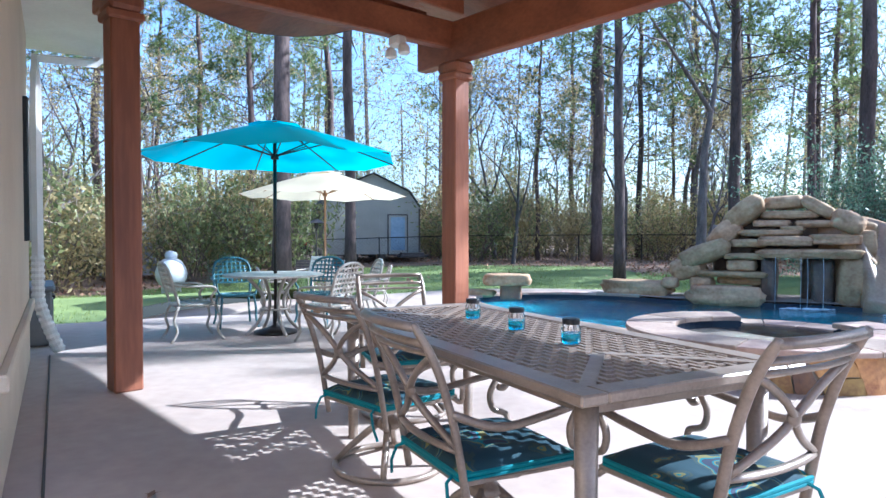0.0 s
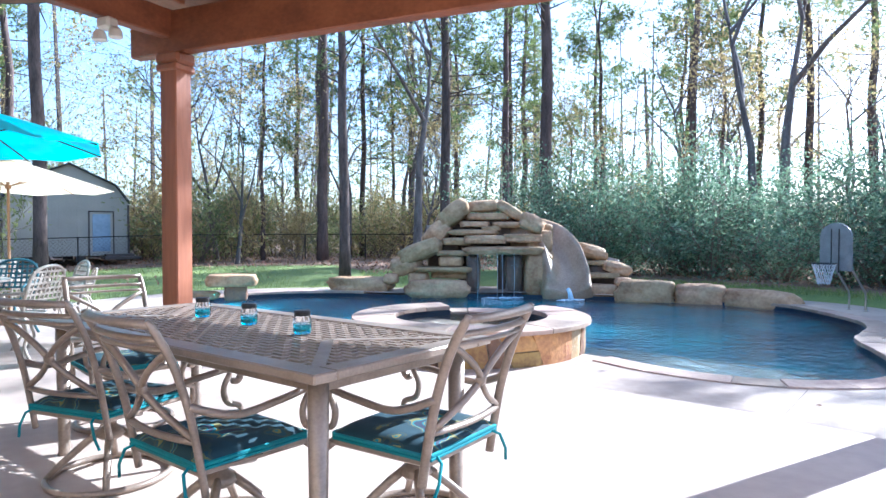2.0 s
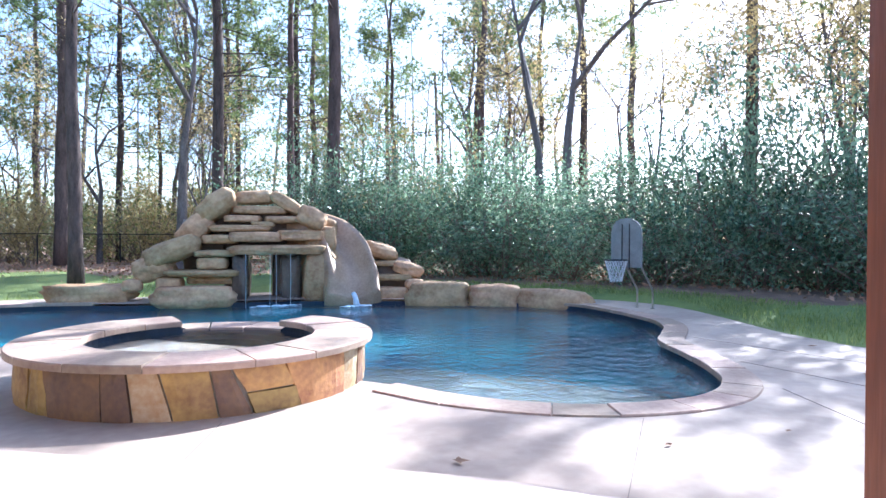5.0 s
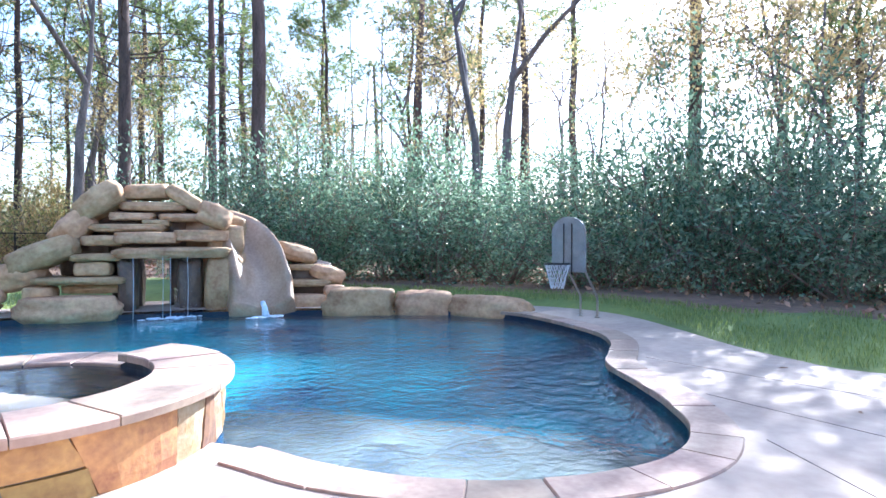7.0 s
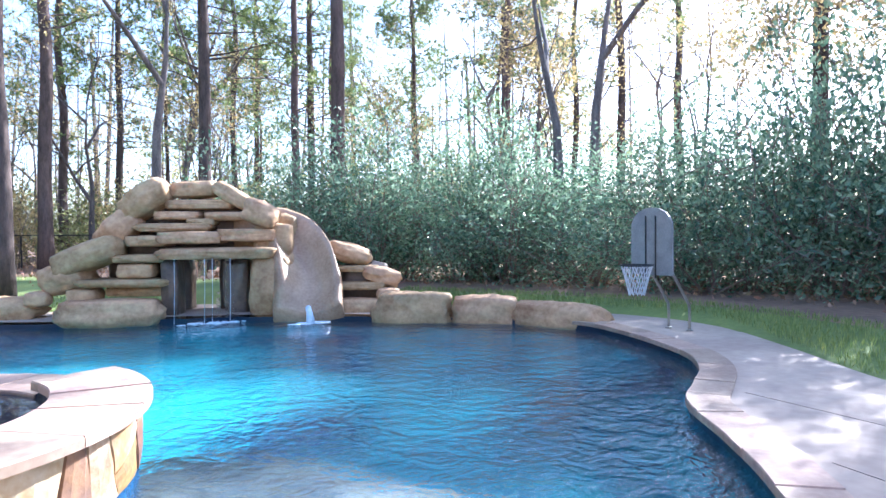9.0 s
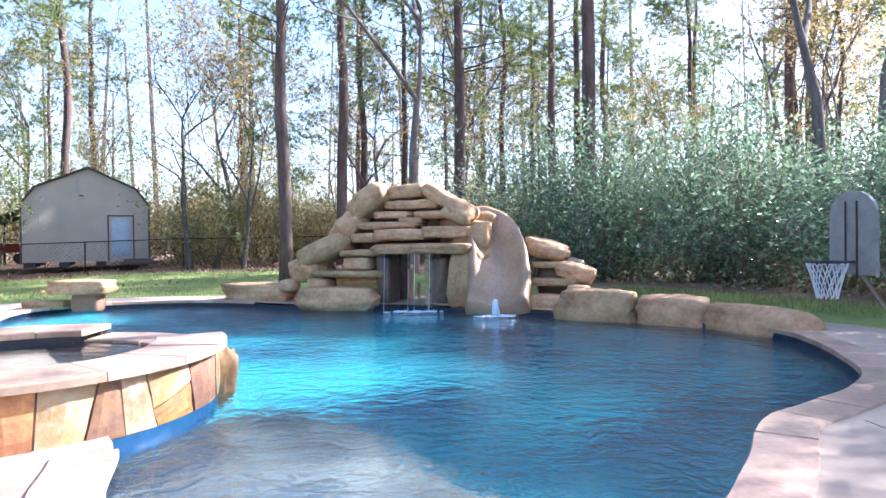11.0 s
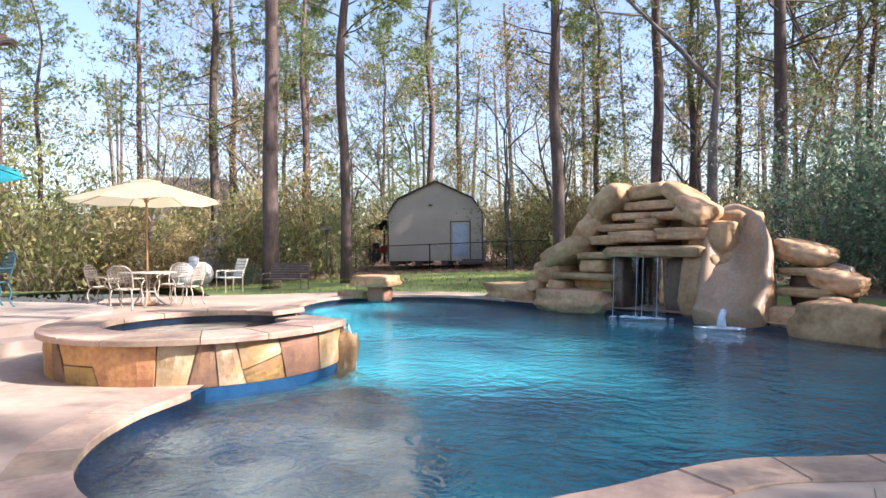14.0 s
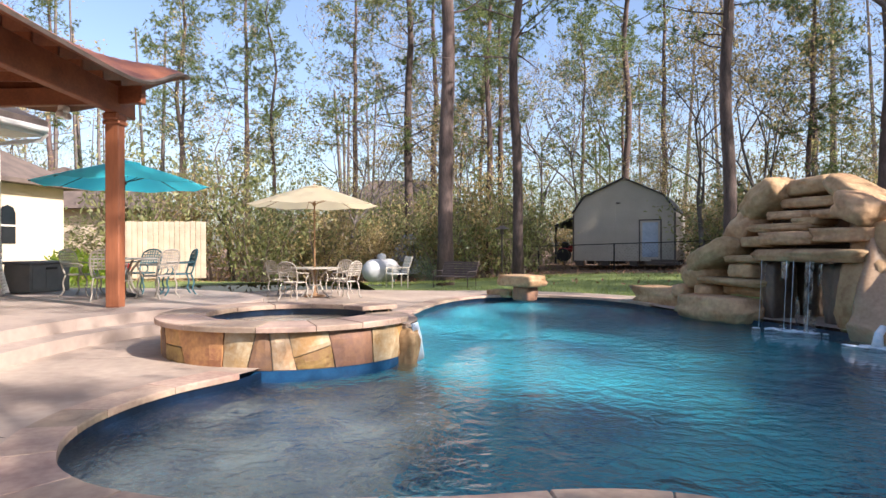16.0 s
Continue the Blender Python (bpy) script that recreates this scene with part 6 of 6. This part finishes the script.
for x, y in scatter(40, 22, 46, 2.6, 30, 190):
    plant("pine_tree", random.choice(PINES), x, y, -0.05, random.uniform(0.75, 1.15), random.uniform(0, 6.28), PL, "tree", "pines round the garden")
for x, y in scatter(46, 19, 44, 1.5, 35, 190):
    plant("bare_tree", random.choice(BARES), x, y, -0.05, random.uniform(0.7, 1.2), random.uniform(0, 6.28), BL, "tree", "bare trees in the wood")
for p in spline([(15.5, -1.0, 0), (16.2, 2.5, 0), (16.2, 6.0, 0), (15.8, 9.5, 0), (15.0, 12.5, 0), (13.6, 15.2, 0), (11.6, 17.6, 0), (9.4, 19.4, 0)], 4):
    for row in (0, 1):
        if row and random.random() < 0.6:
            continue
        tall = random.uniform(0.5, 1.0) + 0.12 * row
        plant("evergreen_shrub", random.choice(HEDGES), p.x + row * 2.4 + random.uniform(-0.9, 0.9), p.y + row * 1.5 + random.uniform(-0.9, 0.9), -0.2, random.uniform(0.6, 1.1), random.uniform(0, 6.28), HL, "shrub",
              "evergreen hedge", ("branchwork", "foliage"), tall)
for x, y, w, h in ((16.0, 9.6, 0.95, 1.45), (16.8, 7.6, 1.0, 1.3), (17.2, 5.4, 0.9, 1.15), (15.4, 12.2, 0.8, 1.05), (10.6, 19.0, 0.9, 1.1), (8.6, 20.6, 0.9, 1.1), (13.2, 17.4, 0.85, 1.2), (17.0, 1.5, 1.0, 1.3)):
    plant("holly_tree", random.choice(HEDGES), x, y, -0.2, w, random.uniform(0, 6.28), "tall dark evergreen tree with glossy small leaves", "tree", "evergreen trees in the hedge", ("branchwork", "foliage"), h)
for x, y in scatter(105, 20.5, 38, 1.1, 42, 190):
    plant("scrub_bush", random.choice(SCRUBS), x, y, -0.05, random.uniform(0.7, 1.4), random.uniform(0, 6.28), SL, "shrub", "scrub under the trees", ("branchwork", "foliage"), random.uniform(0.7, 1.6))
for x, y in scatter(38, 24, 42, 1.6, 42, 190):
    plant("sapling", random.choice(SAPLINGS), x, y, -0.05, random.uniform(0.8, 1.3), random.uniform(0, 6.28), "slender young tree with sparse olive and tan leaves", "tree", "young trees in the wood", ("branchwork", "foliage"), random.uniform(0.75, 1.4))
for x, y, k in ((-15, 15, 1), (-17, 11, 3), (-18, 18, 1), (-15.8, 18.6, 0), (-9.8, 25.0, 3), (-11.6, 25.2, 2), (-20, 14, 1), (-17.2, 14.2, 0), (-19.5, 20.5, 2), (-18.6, 21.8, 3)):
    plant("scrub_bush", SCRUBS[k], x, y, -0.1, random.uniform(1.0, 1.4), random.uniform(0, 6.28), "loose olive shrub at the edge of the lawn", "shrub", "shrubs by the lawn", ("branchwork", "foliage"), random.uniform(1.2, 1.9))
plant("evergreen_shrub", HEDGES[2], -10.9, 20.6, -0.1, 0.26, 1.0, "small dark green shrub beside the tank", "shrub", "", ("branchwork", "foliage"), 0.26)

# far woods: trunks and hazy foliage, beyond the garden
r = random.Random(9)
bm = bmesh.new()
for _ in range(110):
    a, d = radians(r.uniform(-70, 200)), r.uniform(46, 85)
    x, y = 3 + d * math.cos(a), 9 + d * math.sin(a)
    w = r.uniform(0.1, 0.3)
    tube(bm, [(x, y, -0.3), (x + r.uniform(-1, 1), y + r.uniform(-1, 1), r.uniform(14, 24))], [w, w * 0.4], 5, cap=False)
fw = solid("far_wood_trunks", bm, M_GREYBARK, "distant tree trunks deep in the wood", "wood", "stuff")
quads = []
for _ in range(420):
    a, d = radians(r.uniform(-70, 200)), r.uniform(44, 85)
    top, wide = r.choice((5, 9, 14, 20)) * r.uniform(0.7, 1.2), r.uniform(1.2, 2.6)
    if math.cos(a) > 0.8 and top > 12:
        continue
    x, y = 3 + d * math.cos(a), 9 + d * math.sin(a)
    for _k in range(12):
        z = top * (0.15 + 0.85 * r.random() ** 0.7)
        leaf_quads(quads, r, (x + r.gauss(0, wide * 0.6), y + r.gauss(0, wide * 0.6), z), 0.40, 18, 0.18, 0.4)
fl2 = new("far_wood_foliage", leaves_mesh("far_wood_foliage", quads, M_GREENSCRUB))
tagged(fl2, "hazy olive foliage deep in the wood", "wood", "", "stuff")
# fallen leaves and grass
quads = []
for _ in range(14000):
    a = radians(r.uniform(-50, 190))
    d = r.uniform(11.5, 30)
    x, y = CEN.x + d * math.cos(a), CEN.y + d * math.sin(a)
    e = lawn_edge(a)
    if d < e - 0.8 and r.random() < 0.93:
        continue
    z = (-0.12 + dip(a)) + (d - e) / (34 - e) * (0.12 - 0.3 * dip(a)) if d > e else -0.16 + dip(a) * 0.8
    leaf_quads(quads, r, (x, y, z + 0.03), 0.02, 1, 0.07, 0.5)
lf = new("fallen_leaves", leaves_mesh("fallen_leaves", quads, mat("dry_brown_leaf", (0.42, 0.27, 0.16), (0.25, 0.14, 0.08), 0.9, 4, 30, 0, island=0.5)))
tagged(lf, "dry brown fallen leaves under the trees", "leaves", "", "stuff")

def inside(x, y, loop):
    hit, n = False, len(loop)
    for i in range(n):
        a, b = loop[i], loop[i - 1]
        if (a.y > y) != (b.y > y) and x < (b.x - a.x) * (y - a.y) / (b.y - a.y) + a.x:
            hit = not hit
    return hit


quads = []
tries = 0
while len(quads) < 30000 and tries < 120000:
    tries += 1
    a = radians(r.choice((r.uniform(-40, 40), r.uniform(70, 190))))
    e = lawn_edge(a)
    d = r.uniform(6.5, e + 0.3)
    x, y = CEN.x + d * math.cos(a), CEN.y + d * math.sin(a)
    if inside(x, y, DECK_OUT):
        continue
    hgt = r.uniform(0.03, 0.07)
    t = min(1, max(0, (d - 8) / (e - 8)))
    base = -0.34 + t * (0.22 + dip(a)) if x > -5.5 else -0.08 + t * (dip(a) - 0.04)
    w = r.uniform(0, 6.28)
    quads.append(((x, y, base + hgt * 0.6), (r.gauss(0, 0.012), r.gauss(0, 0.012), hgt), (0.006 * math.cos(w), 0.006 * math.sin(w), 0)))
gr = new("grass", leaves_mesh("grass", quads, leaf_mat("grass_blades", (0.14, 0.20, 0.05), (0.36, 0.40, 0.12), 0.4)))
tagged(gr, "short green and straw-tipped lawn grass", "grass", "", "stuff")
# joints in the deck, a few dead leaves on it
for k, (x0, y0, x1, y1) in enumerate(((3.3, 3.3, 4.6, 4.2), (4.0, 0.6, 6.4, 4.1), (6.6, 0.2, 7.3, 5.0), (8.2, 1.5, 8.4, 6.3), (1.6, 5.2, 2.0, 5.85), (-2.2, 9.9, 0.6, 10.3))):
    bm = bmesh.new()
    beam_between(bm, (x0, y0, DECK - 0.005), (x1, y1, DECK - 0.005), 0.005, 0.004, 0)
    solid("deck_joint", bm, M_JOINT, "narrow dark joint in the concrete deck", "joint", "structure")
for k, (x, y, z) in enumerate(((2.92, 4.2, DECK), (5.1, 3.4, DECK), (6.0, 2.9, DECK), (7.6, 3.9, DECK), (-1.0, 1.2, 0.0), (-2.4, 1.5, 0.0), (-2.2, 2.3, 0.0), (4.2, 3.7, DECK), (8.9, 5.0, DECK))):
    q = []
    leaf_quads(q, r, (0, 0, 0.012), 0.004, 2, 0.045, 0.55)
    ob = new("dead_leaf", leaves_mesh("dead_leaf", [(c, (a0[0], a0[1], a0[2] * 0.2), (b0[0], b0[1], b0[2] * 0.2)) for c, a0, b0 in q], M_LITTER))
    ob.location = (x, y, z)
    tagged(ob, "curled brown dead leaf on the concrete", "leaf", "dead leaves on the paving")

# ---- coping stones, laid last ----
random.seed(8)
cope = thing("pool_coping", "tan and mauve flagstone coping round the pool", "coping", kind="structure")
n = len(POOL)
keep0 = [i for i in range(n) if (Vector((POOL[i].x, POOL[i].y, 0)) - SPA).length > R_WALL - 0.05]
inner_line = offset(POOL, -0.03)
for i0, i1 in ((1, 76), (108, 149)):
    pieces("coping_stone", inner_line[i0:i1], COPE_OUT[i0:i1], DECK + 0.012, 0.06, cope, M_COPE, [3, 4, 4, 5], 0.003)
